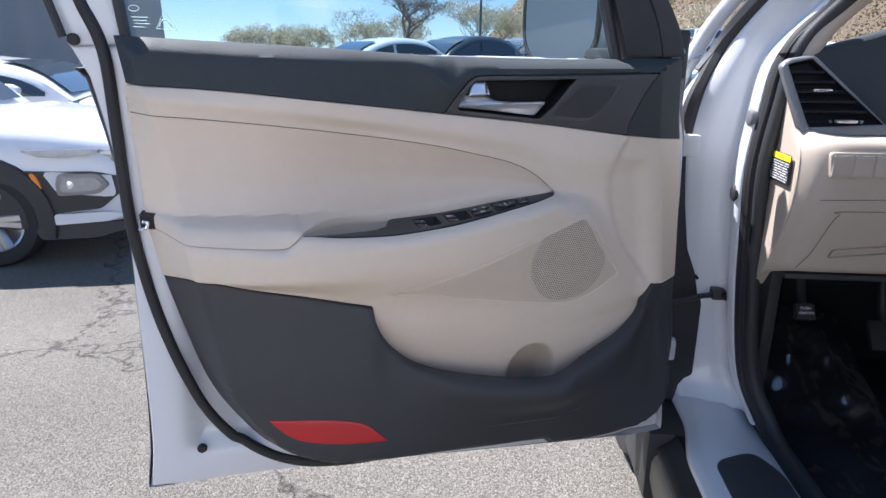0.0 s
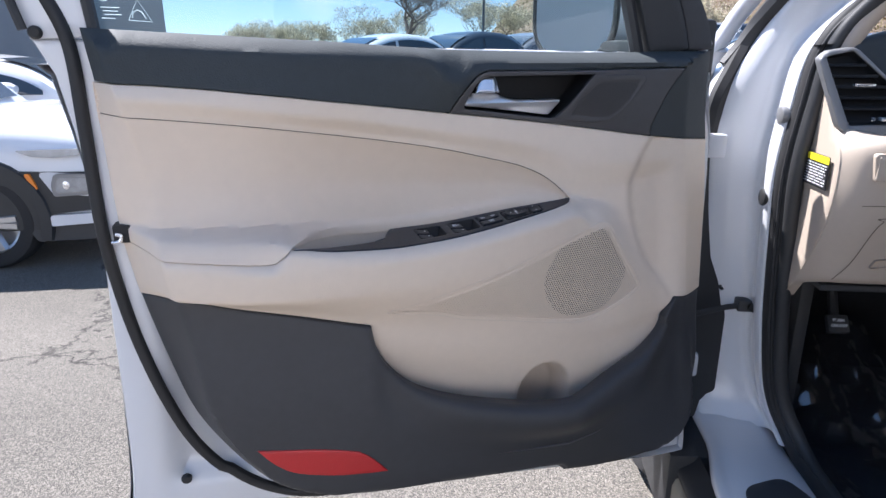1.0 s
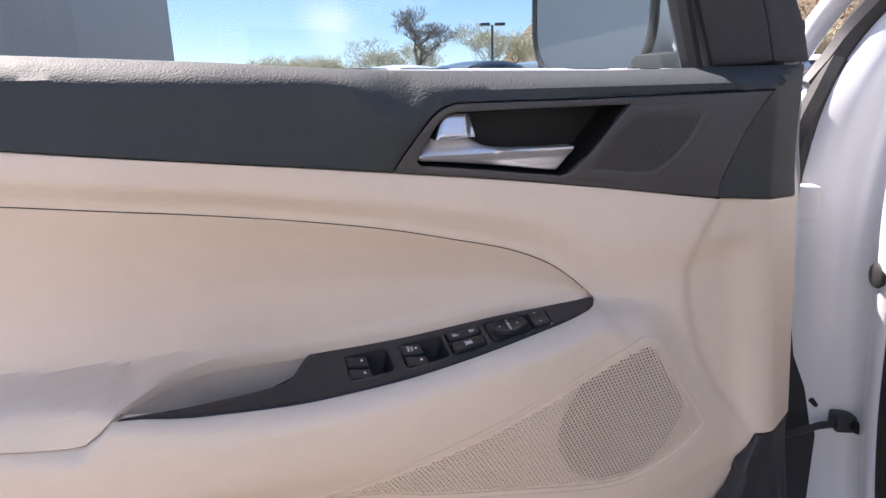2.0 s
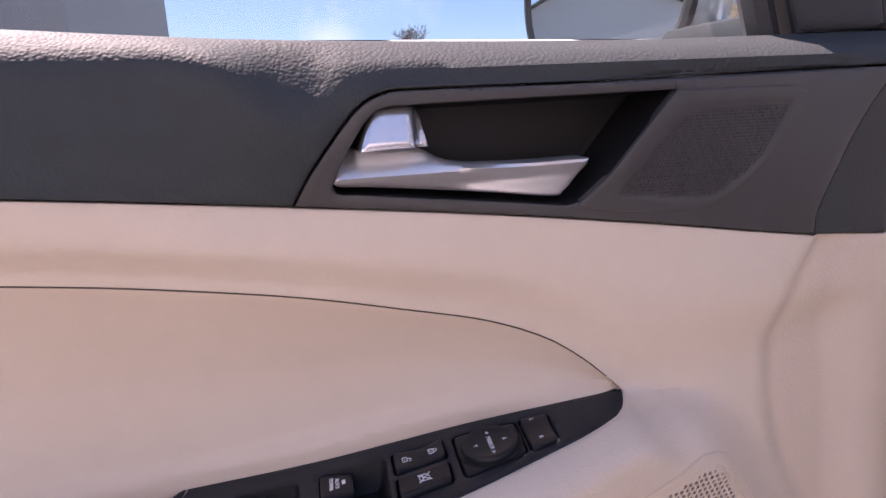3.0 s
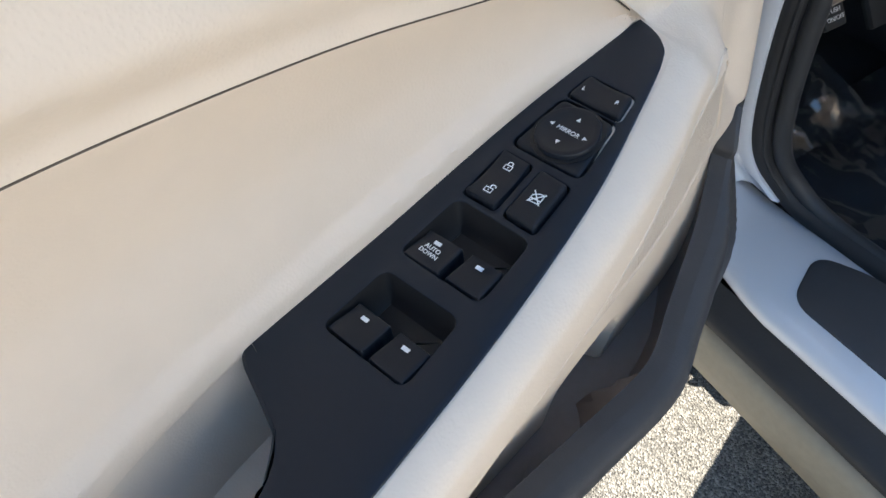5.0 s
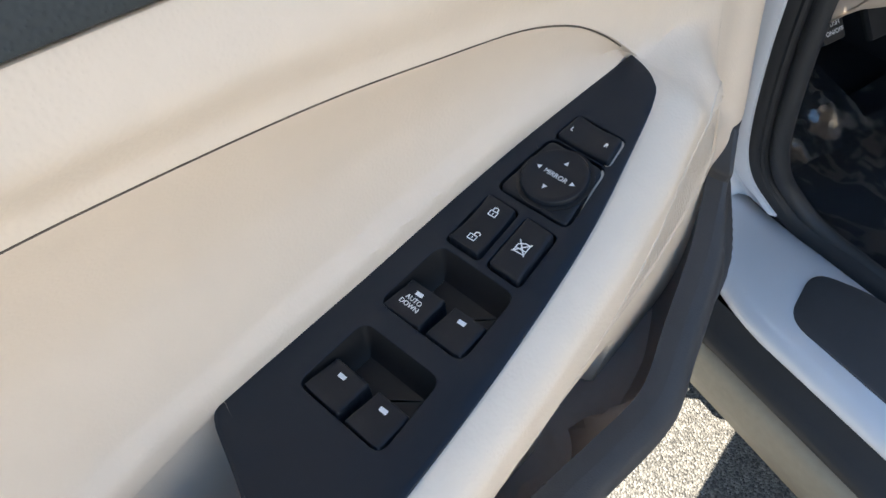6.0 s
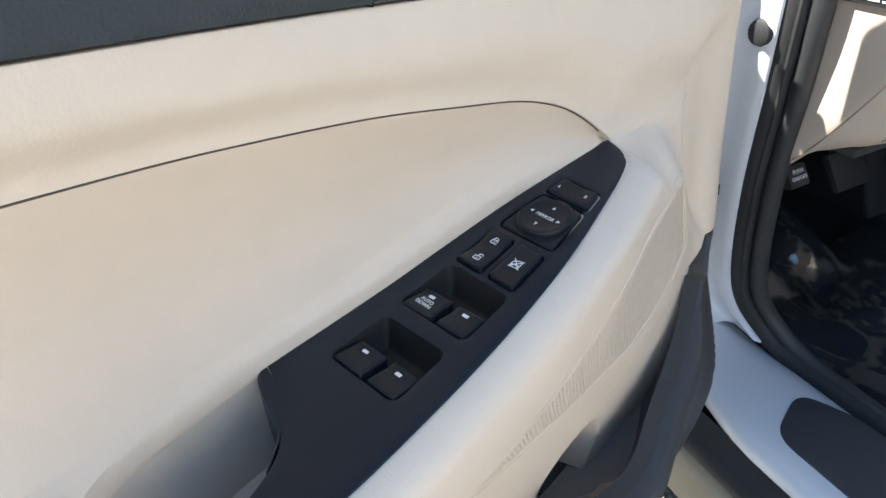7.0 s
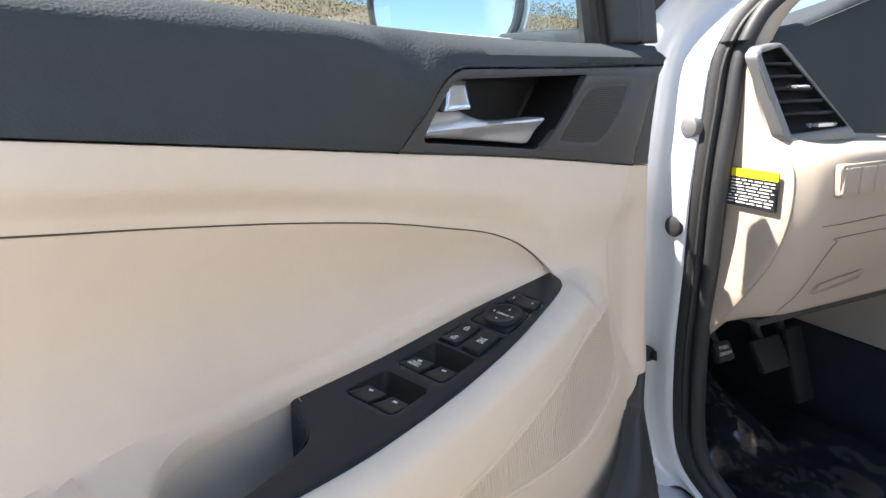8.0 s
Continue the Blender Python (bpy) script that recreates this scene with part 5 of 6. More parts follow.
part("far_side", box((1.46, -2.2, 0.3), (1.52, 0.9, 1.15), 0.02), BLACK_TRIM, car)
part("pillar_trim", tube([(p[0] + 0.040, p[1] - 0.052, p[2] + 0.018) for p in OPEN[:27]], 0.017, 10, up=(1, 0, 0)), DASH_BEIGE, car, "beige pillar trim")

# dashboard
CAPL = [(0.03, 1.155), (-0.001, 1.127), (-0.032, 1.063), (-0.062, 1.023), (-0.089, 0.999), (-0.099, 0.969), (-0.097, 0.915), (-0.080, 0.860), (-0.053, 0.813), (-0.015, 0.757), (0.026, 0.708)]
FULL = [(0.02, 1.11), (-0.03, 1.045), (-0.07, 1.022), (-0.118, 1.020), (-0.137, 1.004), (-0.136, 0.955), (-0.130, 0.915), (-0.113, 0.860), (-0.088, 0.800), (-0.070, 0.768), (0.02, 0.755)]
cap = outline(CAPL, [(0.026, 0.708), (0.09, 0.708)], [(0.09, 0.708), (0.09, 1.155)], [(0.09, 1.155), (0.03, 1.155)])
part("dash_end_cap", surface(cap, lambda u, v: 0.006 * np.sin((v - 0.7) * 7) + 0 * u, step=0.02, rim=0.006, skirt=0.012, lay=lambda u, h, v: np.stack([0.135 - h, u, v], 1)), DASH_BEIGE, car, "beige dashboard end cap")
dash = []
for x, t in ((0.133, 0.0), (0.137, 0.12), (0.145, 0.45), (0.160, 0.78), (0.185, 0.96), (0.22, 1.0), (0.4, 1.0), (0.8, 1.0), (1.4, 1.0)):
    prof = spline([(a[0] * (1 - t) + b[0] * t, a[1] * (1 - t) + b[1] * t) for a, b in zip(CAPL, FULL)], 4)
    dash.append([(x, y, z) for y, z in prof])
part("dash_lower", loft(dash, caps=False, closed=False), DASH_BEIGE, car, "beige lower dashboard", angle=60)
part("dash_underside", box((0.16, -0.05, 0.745), (1.4, 0.5, 0.757), 0.004), BLACK_TRIM, car)
rear_face = outline([(0.155, 1.158), (0.20, 1.11), (0.295, 1.020)], [(0.295, 1.020), (0.5, 1.016), (1.40, 1.016)], [(1.40, 1.016), (1.40, 1.23)], [(1.40, 1.23), (0.8, 1.252), (0.45, 1.243), (0.28, 1.195), (0.155, 1.158)])
part("dash_upper", surface(rear_face, lambda u, v: 0.055 - 0.35 * (v - 1.02) + 0.02 * smooth(0.25, 0.5, u), step=0.03, rim=0.008, skirt=0.02), CHARCOAL, car, "charcoal dashboard hood")
top = [[(x, 0.62, 1.10), (x, 0.3, 1.145), (x, 0.1, 1.155 + d), (x, 0.0, 1.158 + d)] for x, d in ((0.12, 0.0), (0.2, 0.005), (0.28, 0.03), (0.45, 0.080), (0.8, 0.088), (1.45, 0.068))]
part("dash_top", loft(top, caps=False, closed=False), CHARCOAL, car, "charcoal dashboard top")
# Dash joint: shade of the gap drawn as a brown tube.
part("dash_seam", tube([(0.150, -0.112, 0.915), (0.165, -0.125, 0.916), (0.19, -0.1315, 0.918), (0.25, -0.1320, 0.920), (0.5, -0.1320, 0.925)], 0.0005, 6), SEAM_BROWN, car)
# side vent
VOUT = [(0.098, 1.136), (0.112, 1.148), (0.150, 1.154), (0.159, 1.150), (0.286, 1.030), (0.285, 1.022), (0.146, 1.021), (0.132, 1.030)]
VIN = [(0.1090, 1.139), (0.150, 1.1480), (0.272, 1.0400), (0.1470, 1.034)]
yv = lambda u, v: 0.074 - 0.30 * (v - 1.03)
vent = part("side_vent", surface(rounded(VOUT, 0.006), yv, holes=[rounded(VIN, 0.004)], step=0.01, rim=0.003, skirt=0.016), SILVER_PLASTIC, car, "silver framed side air vent")
part("vent_box", tray(rounded(VIN, 0.004), lambda u, v: yv(u, v) - 0.003, 0.014, inset=0.002), BLACK_DEEP, vent)
for k in range(5):
    z = 1.060 + k * 0.0165
    a = 0.1465 - (z - 1.036) * 0.35
    b = 0.264 - (z - 1.042) * 1.10
    if b - a > 0.01:
        part("vent_slat", box((a, -float(yv(0, z)) + 0.003, z - 0.0022), (b, -float(yv(0, z)) + 0.014, z + 0.0022), 0.001), BUTTON_BLACK, vent)
part("vent_tab", box((0.150, -0.068, 1.094), (0.178, -0.052, 1.0985), 0.0015), CHROME_BRIGHT, vent, "chrome vent tab")
part("vent_wheel", box((0.190, -0.080, 1.0425), (0.224, -0.066, 1.0475), 0.002), CHROME, vent, "chrome vent wheel")
for x in (0.180, 0.232):
    part("vent_dot", moved(lathe([(0.0001, -0.003), (0.003, -0.003), (0.003, 0.003)], 12, "y"), Matrix.Translation((x, -0.073, 1.045))), CHROME_BRIGHT, vent)
# switch row and knee panel
row = rounded([(0.160, 1.000), (0.46, 1.004), (0.46, 0.960), (0.166, 0.956)], 0.006)
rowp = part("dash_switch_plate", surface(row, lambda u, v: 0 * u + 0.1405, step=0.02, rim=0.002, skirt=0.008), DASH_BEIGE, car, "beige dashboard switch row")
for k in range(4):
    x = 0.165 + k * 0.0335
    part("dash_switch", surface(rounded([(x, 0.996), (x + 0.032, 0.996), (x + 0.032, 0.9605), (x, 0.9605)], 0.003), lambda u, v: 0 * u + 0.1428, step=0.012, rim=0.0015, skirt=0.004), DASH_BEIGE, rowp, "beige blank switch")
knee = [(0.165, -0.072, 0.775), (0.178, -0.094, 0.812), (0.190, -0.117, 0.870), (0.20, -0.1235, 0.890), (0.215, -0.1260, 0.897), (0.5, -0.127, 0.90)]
# Knee panel joint, its gap shade drawn the same way.
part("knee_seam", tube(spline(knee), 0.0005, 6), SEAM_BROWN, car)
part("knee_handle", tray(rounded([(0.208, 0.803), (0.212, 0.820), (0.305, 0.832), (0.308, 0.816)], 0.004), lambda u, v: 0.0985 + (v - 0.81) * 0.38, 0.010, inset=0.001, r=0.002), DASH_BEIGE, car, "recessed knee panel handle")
# warning label on the end cap
side = lambda u, h, v: np.stack([0.1275 - h, u, v], 1)
lab = [(0.020, 0.984), (-0.080, 0.984), (-0.082, 0.930), (0.020, 0.930)]
label = part("warning_label", surface(rounded(lab, 0.003), lambda u, v: 0 * u + 0.004, step=0.02, rim=0, skirt=0.001, lay=side), LABEL_BLACK, car, "black and yellow warning label")
part("label_band", surface(rounded([(0.0195, 0.9835), (-0.0795, 0.9835), (-0.0797, 0.972), (0.0195, 0.972)], 0.002), lambda u, v: 0 * u + 0.0046, step=0.02, rim=0, skirt=0, lay=side), YELLOW, label, "yellow label band")
rng = random.Random(4)
for k in range(8):
    z = 0.9672 - k * 0.0046
    y = 0.0165
    while y > -0.072:
        w = rng.uniform(0.006, 0.022)
        e = max(-0.076, y - w)
        part("print_bar", ([(0.1225, y, z), (0.1225, e, z), (0.1225, e, z + 0.0018), (0.1225, y, z + 0.0018)], [(0, 1, 2, 3)]), WHITE_MARK, label)
        y = e - 0.003
for a, b in ((0.016, 0.010), (0.008, -0.004)):
    part("print_bar", ([(0.1222, a, 0.975), (0.1222, b, 0.975), (0.1222, b, 0.981), (0.1222, a, 0.981)], [(0, 1, 2, 3)]), LABEL_BLACK, label)
# pedals
def pedal(x, y, z, w, h, name, label, tilt=-35):
    m = Matrix.Translation((x, y, z)) @ Matrix.Rotation(radians(tilt), 4, "X")
    bm = box((-w / 2, -0.008, -h / 2), (w / 2, 0.008, h / 2), 0.006)
    bmesh.ops.transform(bm, matrix=m, verts=bm.verts)
    ob = part(name, bm, RUBBER, car, label)
    part("pedal_arm", tube(spline([(x, y + 0.01, z), (x + 0.005, y + 0.05, z + 0.05), (x + 0.008, y + 0.09, z + 0.16), (x + 0.008, y + 0.12, z + 0.28)]), 0.010, 8), BLACK_TRIM, ob)
    return ob, m


pb, m = pedal(0.283, 0.105, 0.618, 0.042, 0.038, "parking_brake_pedal", "black parking brake pedal with white lettering")
face = m @ Matrix.Translation((0, -0.0088, 0)) @ Matrix.Rotation(radians(90), 4, "X")
lettering("PUSH", 0.0095, face @ Matrix.Translation((0, 0.006, 0)), WHITE_MARK, pb)
lettering("ON/OFF", 0.0090, face @ Matrix.Translation((0, -0.005, 0)), WHITE_MARK, pb)
pedal(0.50, 0.16, 0.545, 0.085, 0.070, "brake_pedal", "black rubber brake pedal")
pedal(0.66, 0.20, 0.47, 0.055, 0.17, "accelerator_pedal", "black accelerator pedal", -20)
part("foot_rest", box((0.19, 0.22, 0.30), (0.30, 0.50, 0.42), 0.02), CARPET, car)

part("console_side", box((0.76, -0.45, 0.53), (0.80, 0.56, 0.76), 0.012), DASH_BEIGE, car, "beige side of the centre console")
part("console_carpet", box((0.765, -0.60, 0.28), (0.805, 0.56, 0.528), 0.010), CARPET, car, "black carpet on the console side")

# clear protective film crumpled on the floor mat
film = thing("protective_film", "crumpled clear plastic film over the black floor mat", "plastic film", car.matrix_world.copy())


def crumple(x0, x1, y0, y1, z, high, seed, n, k):
    """Thin film in sharp folds over a patch of the floor."""
    gx, gy = np.meshgrid(np.linspace(x0, x1, n), np.linspace(y0, y1, k))
    V = []
    for a, b in zip(gx.ravel(), gy.ravel()):
        p = Vector((a * 6, b * 6, seed))
        s = math.sin(math.pi * min(1, max(0, (a - x0) / (x1 - x0)))) * math.sin(math.pi * min(1, max(0, (b - y0) / (y1 - y0))))
        V.append((a, b, z(a, b) + high * (0.55 * abs(noise.noise(p)) + 0.33 * abs(noise.noise(p * 2.3)) + 0.16 * abs(noise.noise(p * 5.1))) * (0.35 + 0.65 * s)))
    return V, [(i * n + j, i * n + j + 1, (i + 1) * n + j + 1, (i + 1) * n + j) for i in range(k - 1) for j in range(n - 1)]


part("film_sheet", crumple(0.205, 0.74, -0.75, 0.20, lambda a, b: 0.318 + 0.02 * a, 0.075, 0.3, 60, 90), GLASS_CLEAR, film, angle=22)
part("film_fold", crumple(0.24, 0.52, 0.10, 0.46, lambda a, b: 0.33 + 0.45 * max(0, b - 0.12), 0.15, 3.7, 44, 44), GLASS_CLEAR, film, angle=22)

# front wheel
def wheel(parent, x, y, z, r=0.34, w=0.22, axis="x", rim=RIM):
    h = w / 2
    prof = [(r * 0.66, -h * 0.85), (r * 0.80, -h), (r * 0.93, -h * 0.95), (r * 0.985, -h * 0.75), (r, -h * 0.35), (r, h * 0.35), (r * 0.985, h * 0.75), (r * 0.93, h * 0.95), (r * 0.80, h), (r * 0.66, h * 0.85)]
    rings = [[((a, rr * math.cos(t), rr * math.sin(t)) if axis == "x" else (rr * math.cos(t), a, rr * math.sin(t))) for t in np.linspace(0, 2 * np.pi, 40, endpoint=False)] for rr, a in prof]
    m = Matrix.Translation((x, y, z))
    ty = part("tyre", moved(loft(rings + rings[:1], caps=False), m), TYRE, parent, "black tyre")
    sp = []
    face = -h * 0.8
    for k in range(5):
        a = 2 * math.pi * k / 5
        for s in (-0.18, 0.18):
            p0, p1 = (0.10 * r, a + s * 2.2), (0.64 * r, a + s * 0.7)
            pts = [(face, q * math.cos(t), q * math.sin(t)) if axis == "x" else (q * math.cos(t), face, q * math.sin(t)) for q, t in (p0, p1)]
            sp.append(tube(pts, 0.035 * r / 0.34, 6, 1.0, up=(1, 0, 0) if axis == "x" else (0, 1, 0)))
    ringp = [[((a, rr * math.cos(t), rr * math.sin(t)) if axis == "x" else (rr * math.cos(t), a, rr * math.sin(t))) for t in np.linspace(0, 2 * np.pi, 32, endpoint=False)] for rr, a in ((r * 0.67, -h * 0.88), (r * 0.62, -h * 0.80), (r * 0.58, -h * 0.2), (r * 0.12, -h * 0.1))]
    part("rim", moved(joined(loft(ringp, caps=False), *sp), m), rim, ty, "silver alloy rim")
    return ty


wheel(car, 0.10, 0.52, 0.345, 0.345, 0.23)


# ---- parked cars ----
def car_model(name, label, m, paint, length=4.4, height=1.62, nose=0.95, wagon=True, front=0.88, group="parked cars", cowl=1.05):
    """Parked car, x to its front, y to its left; built of lofted sections."""
    ob = thing(name, label, "car", m, group)
    L, W = length, 0.90
    st = [(-L / 2, 0.55, 0.95, 0.78), (-L / 2 + 0.06, 0.34, 1.02, 0.84), (-L / 2 + 0.5, 0.24, 1.03, 0.89), (-0.6, 0.22, 1.00, W), (0.5, 0.22, 0.99, W), (L / 2 - 1.15, 0.22, nose + 0.04, 0.90), (L / 2 - 0.55, 0.22, nose - 0.03, 0.88), (L / 2 - 0.2, 0.24, nose - 0.12, 0.82), (L / 2 - 0.03, 0.30, nose - 0.25, 0.70), (L / 2, 0.42, nose - 0.36, 0.60)]
    rings = []
    for x, z0, z1, w in st:
        ring = []
        for a, b in ((0.0, 1.02), (0.55, 1.01), (0.80, 0.98), (0.93, 0.92), (0.98, 0.80), (1.0, 0.62), (1.0, 0.40), (0.97, 0.18), (0.90, 0.03), (0.0, 0.0)):
            ring.append((x, -a * w, z0 + b * (z1 - z0)))
        rings.append(ring + [(x, -q[1], q[2]) for q in ring[-2:0:-1]])
    part("body", loft(rings), paint, ob, angle=50)
    r0, r1 = (-L / 2 + 0.25, -L / 2 + 0.55) if wagon else (-L / 2 + 0.75, -0.75)
    f0, f1 = L / 2 - cowl, 1.30 - cowl
    zb = 0.95
    side_w = lambda z: 0.87 - 0.23 * max(0.0, (z - zb) / (height - zb)) ** 1.25
    prof = [q for q in spline([(f0, zb), (f0 * 0.55 + f1 * 0.45, zb + 0.60 * (height - zb)), (f1, height - 0.06), ((f1 + r1) * 0.5, height), (r1, height - 0.07), (r0 * 0.5 + r1 * 0.5 - 0.02, zb + 0.55 * (height - zb)), (r0, zb)], 6)]
    secs = []
    for x, z in prof:
        half = [(x, -side_w(zb + k * (z - zb)) if k < 1 else -side_w(z) * 0.90, zb - 0.03 + k * (z - zb) * (0.97 if k < 1 else 1.0) + 0.03 * k) for k in (0.0, 0.3, 0.6, 0.9, 1.0)] + [(x, -side_w(z) * 0.5, z + 0.018), (x, 0.0, z + 0.024)]
        secs.append(half + [(q[0], -q[1], q[2]) for q in half[-2::-1]])
    part("cabin", loft(secs, caps=False, closed=False), paint, ob, angle=50)
    px, pz = np.array([q[0] for q in prof])[::-1], np.array([q[1] for q in prof])[::-1]
    crown = lambda x: float(np.interp(x, px, pz))
    for s in (-1, 1):
        for xa, xb in ((0.06, f0 - 0.25), (-0.90, 0.0), (r0 + 0.22, -0.97)):
            if xb - xa > 0.15:
                lo, hi = [], []
                for x in np.linspace(xa, xb, 9):
                    top = max(zb + 0.05, crown(x) - 0.10)
                    lo.append((x, s * (side_w(zb + 0.045) + 0.008), zb + 0.045))
                    hi.append((x, s * (side_w(top) + 0.010), top))
                part("side_window", loft([lo, hi], caps=False, closed=False), DARK_GLASS, ob)
        part("door_mirror", moved(joined(loft([[(x, 0.10 * k * math.cos(t), 0.065 * k * math.sin(t)) for t in np.linspace(0, 2 * np.pi, 14, endpoint=False)] for x, k in ((-0.07, 0.85), (-0.05, 1.0), (0.02, 0.95), (0.08, 0.5))])), Matrix.Translation((f0 - 0.50, s * 1.0, 1.06))), paint, ob)
        for x in (-L / 2 + 0.85, L / 2 - front):
            arch = [[(x + rr * math.cos(t), s * yy, 0.33 + rr * math.sin(t)) for t in np.linspace(-0.3, math.pi + 0.3, 18)] for rr, yy in ((0.35, 0.89), (0.36, 0.915), (0.43, 0.915), (0.44, 0.88))]
            part("wheel_arch", loft(arch, caps=False, closed=False), BLACK_TRIM, ob, "black wheel arch")
            wheel(ob, x, s * -1 * -0.80, 0.33, 0.33, 0.22 * (1 if s < 0 else -1), axis="y")
        part("headlamp", box((L / 2 - 0.42, s * 0.70 - 0.10, nose - 0.27), (L / 2 - 0.10, s * 0.70 + 0.08, nose - 0.18), 0.02), LAMP_CLEAR, ob, "clear headlamp")
        part("tail_lamp", box((-L / 2 - 0.02, s * 0.72 - 0.10, 0.82), (-L / 2 + 0.10, s * 0.72 + 0.10, 1.0), 0.02), LAMP_RED, ob, "red tail lamp")
    for nm, qs, e in (("windscreen", [q for q in prof if q[0] > f1 + 0.02][1:], 0.012), ("rear_window", [q for q in prof if q[0] < r1 - 0.02][:-1], -0.012)):
        part(nm, loft([[(x + e, k * side_w(z) * 0.84, z + 0.030) for k in (-1, -0.5, 0, 0.5, 1)] for x, z in qs], caps=False, closed=False), DARK_GLASS, ob)
    for x in (L / 2 - 0.02, -L / 2 - 0.01):
        part("bumper", box((x - 0.06, -0.75, 0.28), (x + 0.05, 0.75, 0.48), 0.03), BLACK_TRIM, ob, "black lower bumper")
    return ob


def paint(name, rgb):
    return material(name, rgb, 0.3, metal=0.0, vary=0.03, scale=2, coat=0.8)


P_SILVER, P_DARK, P_BLUE, P_RED, P_GREY = paint("silver_paint", (0.42, 0.44, 0.46)), paint("dark_paint", (0.03, 0.035, 0.045)), paint("blue_paint", (0.03, 0.12, 0.42)), paint("dark_red_paint", (0.16, 0.02, 0.03)), paint("grey_paint", (0.16, 0.17, 0.19))

# neighbouring compact SUV, nose to the right of its row
kona = car_model("compact_suv", "white compact SUV with black cladding parked alongside", pose(-3.32, 5.75, land(-3, 5), 0, 0, -4), WHITE_PAINT, 4.2, 1.55, 0.98, front=1.0, cowl=1.45)
car_model("hatchback", "white hatchback parked behind the compact SUV", pose(-3.65, 8.1, land(-4, 9), 0, 0, 0), WHITE_PAINT, 4.3, 1.38, 0.92)
# details of the compact SUV's near flank and nose
def flank(x):
    """Side of the nose, curving in towards the front."""
    return -float(np.interp(x, (0.5, 0.95, 1.55, 1.9, 2.07, 2.1), (0.902, 0.902, 0.882, 0.822, 0.702, 0.61)))


def patch(name, pts, x0, z0, mat, label, out=0.012, parent=None):
    q = rounded(pts, 0.022, 4)
    return part(name, loft([[(x0 + a, flank(x0 + a) - d, z0 + c) for a, c in q] for d in (-0.04, out, out + 0.004)]), mat, parent or kona, label, angle=60)


patch("nose_cladding", [(-0.60, -0.20), (-0.35, -0.25), (-0.08, -0.24), (-0.05, -0.14), (0.24, -0.12), (0.36, -0.02), (0.42, 0.06), (0.36, 0.10), (0.22, 0.135), (-0.20, 0.15), (-0.55, 0.15)], 1.58, 0.52, BLACK_TRIM, "black plastic nose cladding", 0.010)
patch("lamp_frame", [(-0.15, -0.075), (0.10, -0.070), (0.17, -0.01), (0.11, 0.070), (-0.13, 0.075), (-0.155, 0.0)], 1.72, 0.575, SILVER_PLASTIC, "silver lamp frame", 0.022)
patch("lamp_lens", [(-0.125, -0.050), (0.085, -0.046), (0.135, -0.005), (0.09, 0.050), (-0.11, 0.052), (-0.125, 0.0)], 1.72, 0.575, LAMP_CLEAR, "clear square headlamp", 0.028)
part("lamp_bulb", moved(lathe([(0.0001, -0.012), (0.026, -0.008), (0.030, 0.01)], 20, "y"), Matrix.Translation((1.655, flank(1.655) - 0.026, 0.575))), CHROME_BRIGHT, kona)
patch("marker_lamp", [(-0.035, 0.055), (0.0, 0.058), (0.040, -0.05), (0.012, -0.055)], 1.44, 0.600, LAMP_ORANGE, "orange side marker", 0.018)
patch("day_lamp", [(-0.25, 0.022), (0.05, 0.026), (0.24, 0.022), (0.18, -0.010), (0.0, -0.030), (-0.15, -0.020)], 1.62, 0.785, LAMP_CLEAR, "slim daytime lamp", 0.012)
patch("bumper_band", [(-0.14, -0.045), (0.20, -0.035), (0.32, 0.0), (0.22, 0.030), (-0.13, 0.030)], 1.66, 0.345, WHITE_PAINT, "white lower bumper band", 0.024)

patch("valance", [(-0.25, 0.05), (-0.20, -0.05), (0.15, -0.05), (0.36, 0.0), (0.36, 0.05)], 1.62, 0.245, BLACK_TRIM, "black lower valance", 0.014)

# ---- far rows of cars ----
for nm, lb, x, y, turn, p, ln, ht, wg in (
        ("sedan", "white sedan parked in the row beyond the door", 0.9, 13.6, 205, WHITE_PAINT, 4.5, 1.66, False),
        ("sedan", "dark sedan parked in the row beyond the door", 2.7, 14.4, 208, P_DARK, 4.6, 1.72, False),
        ("sedan", "grey sedan parked in the row beyond the door", 4.4, 15.4, 208, P_GREY, 4.6, 1.72, False),
        ("sedan", "white sedan parked further along the row", 6.6, 16.8, 208, WHITE_PAINT, 4.5, 1.75, False),
        ("suv_parked", "blue SUV parked ahead of the open car", 7.6, 8.4, 160, P_BLUE, 4.5, 1.66, True),
        ("suv_parked", "white SUV parked beside the blue one", 9.2, 14.0, 160, WHITE_PAINT, 4.5, 1.68, True),
        ("hatchback", "silver hatchback in the far row by the slope", 19.5, 33.0, 10, P_SILVER, 4.2, 1.48, True),
        ("hatchback", "dark hatchback in the far row by the slope", 23.5, 36.0, 10, P_DARK, 4.3, 1.52, True),
        ("hatchback", "dark red hatchback in the far row by the slope", 16.4, 37.0, 10, P_RED, 4.3, 1.52, True)):
    car_model(nm, lb, pose(x, y, land(x, y), 0, 0, turn), p, ln, ht, 0.92, wg)


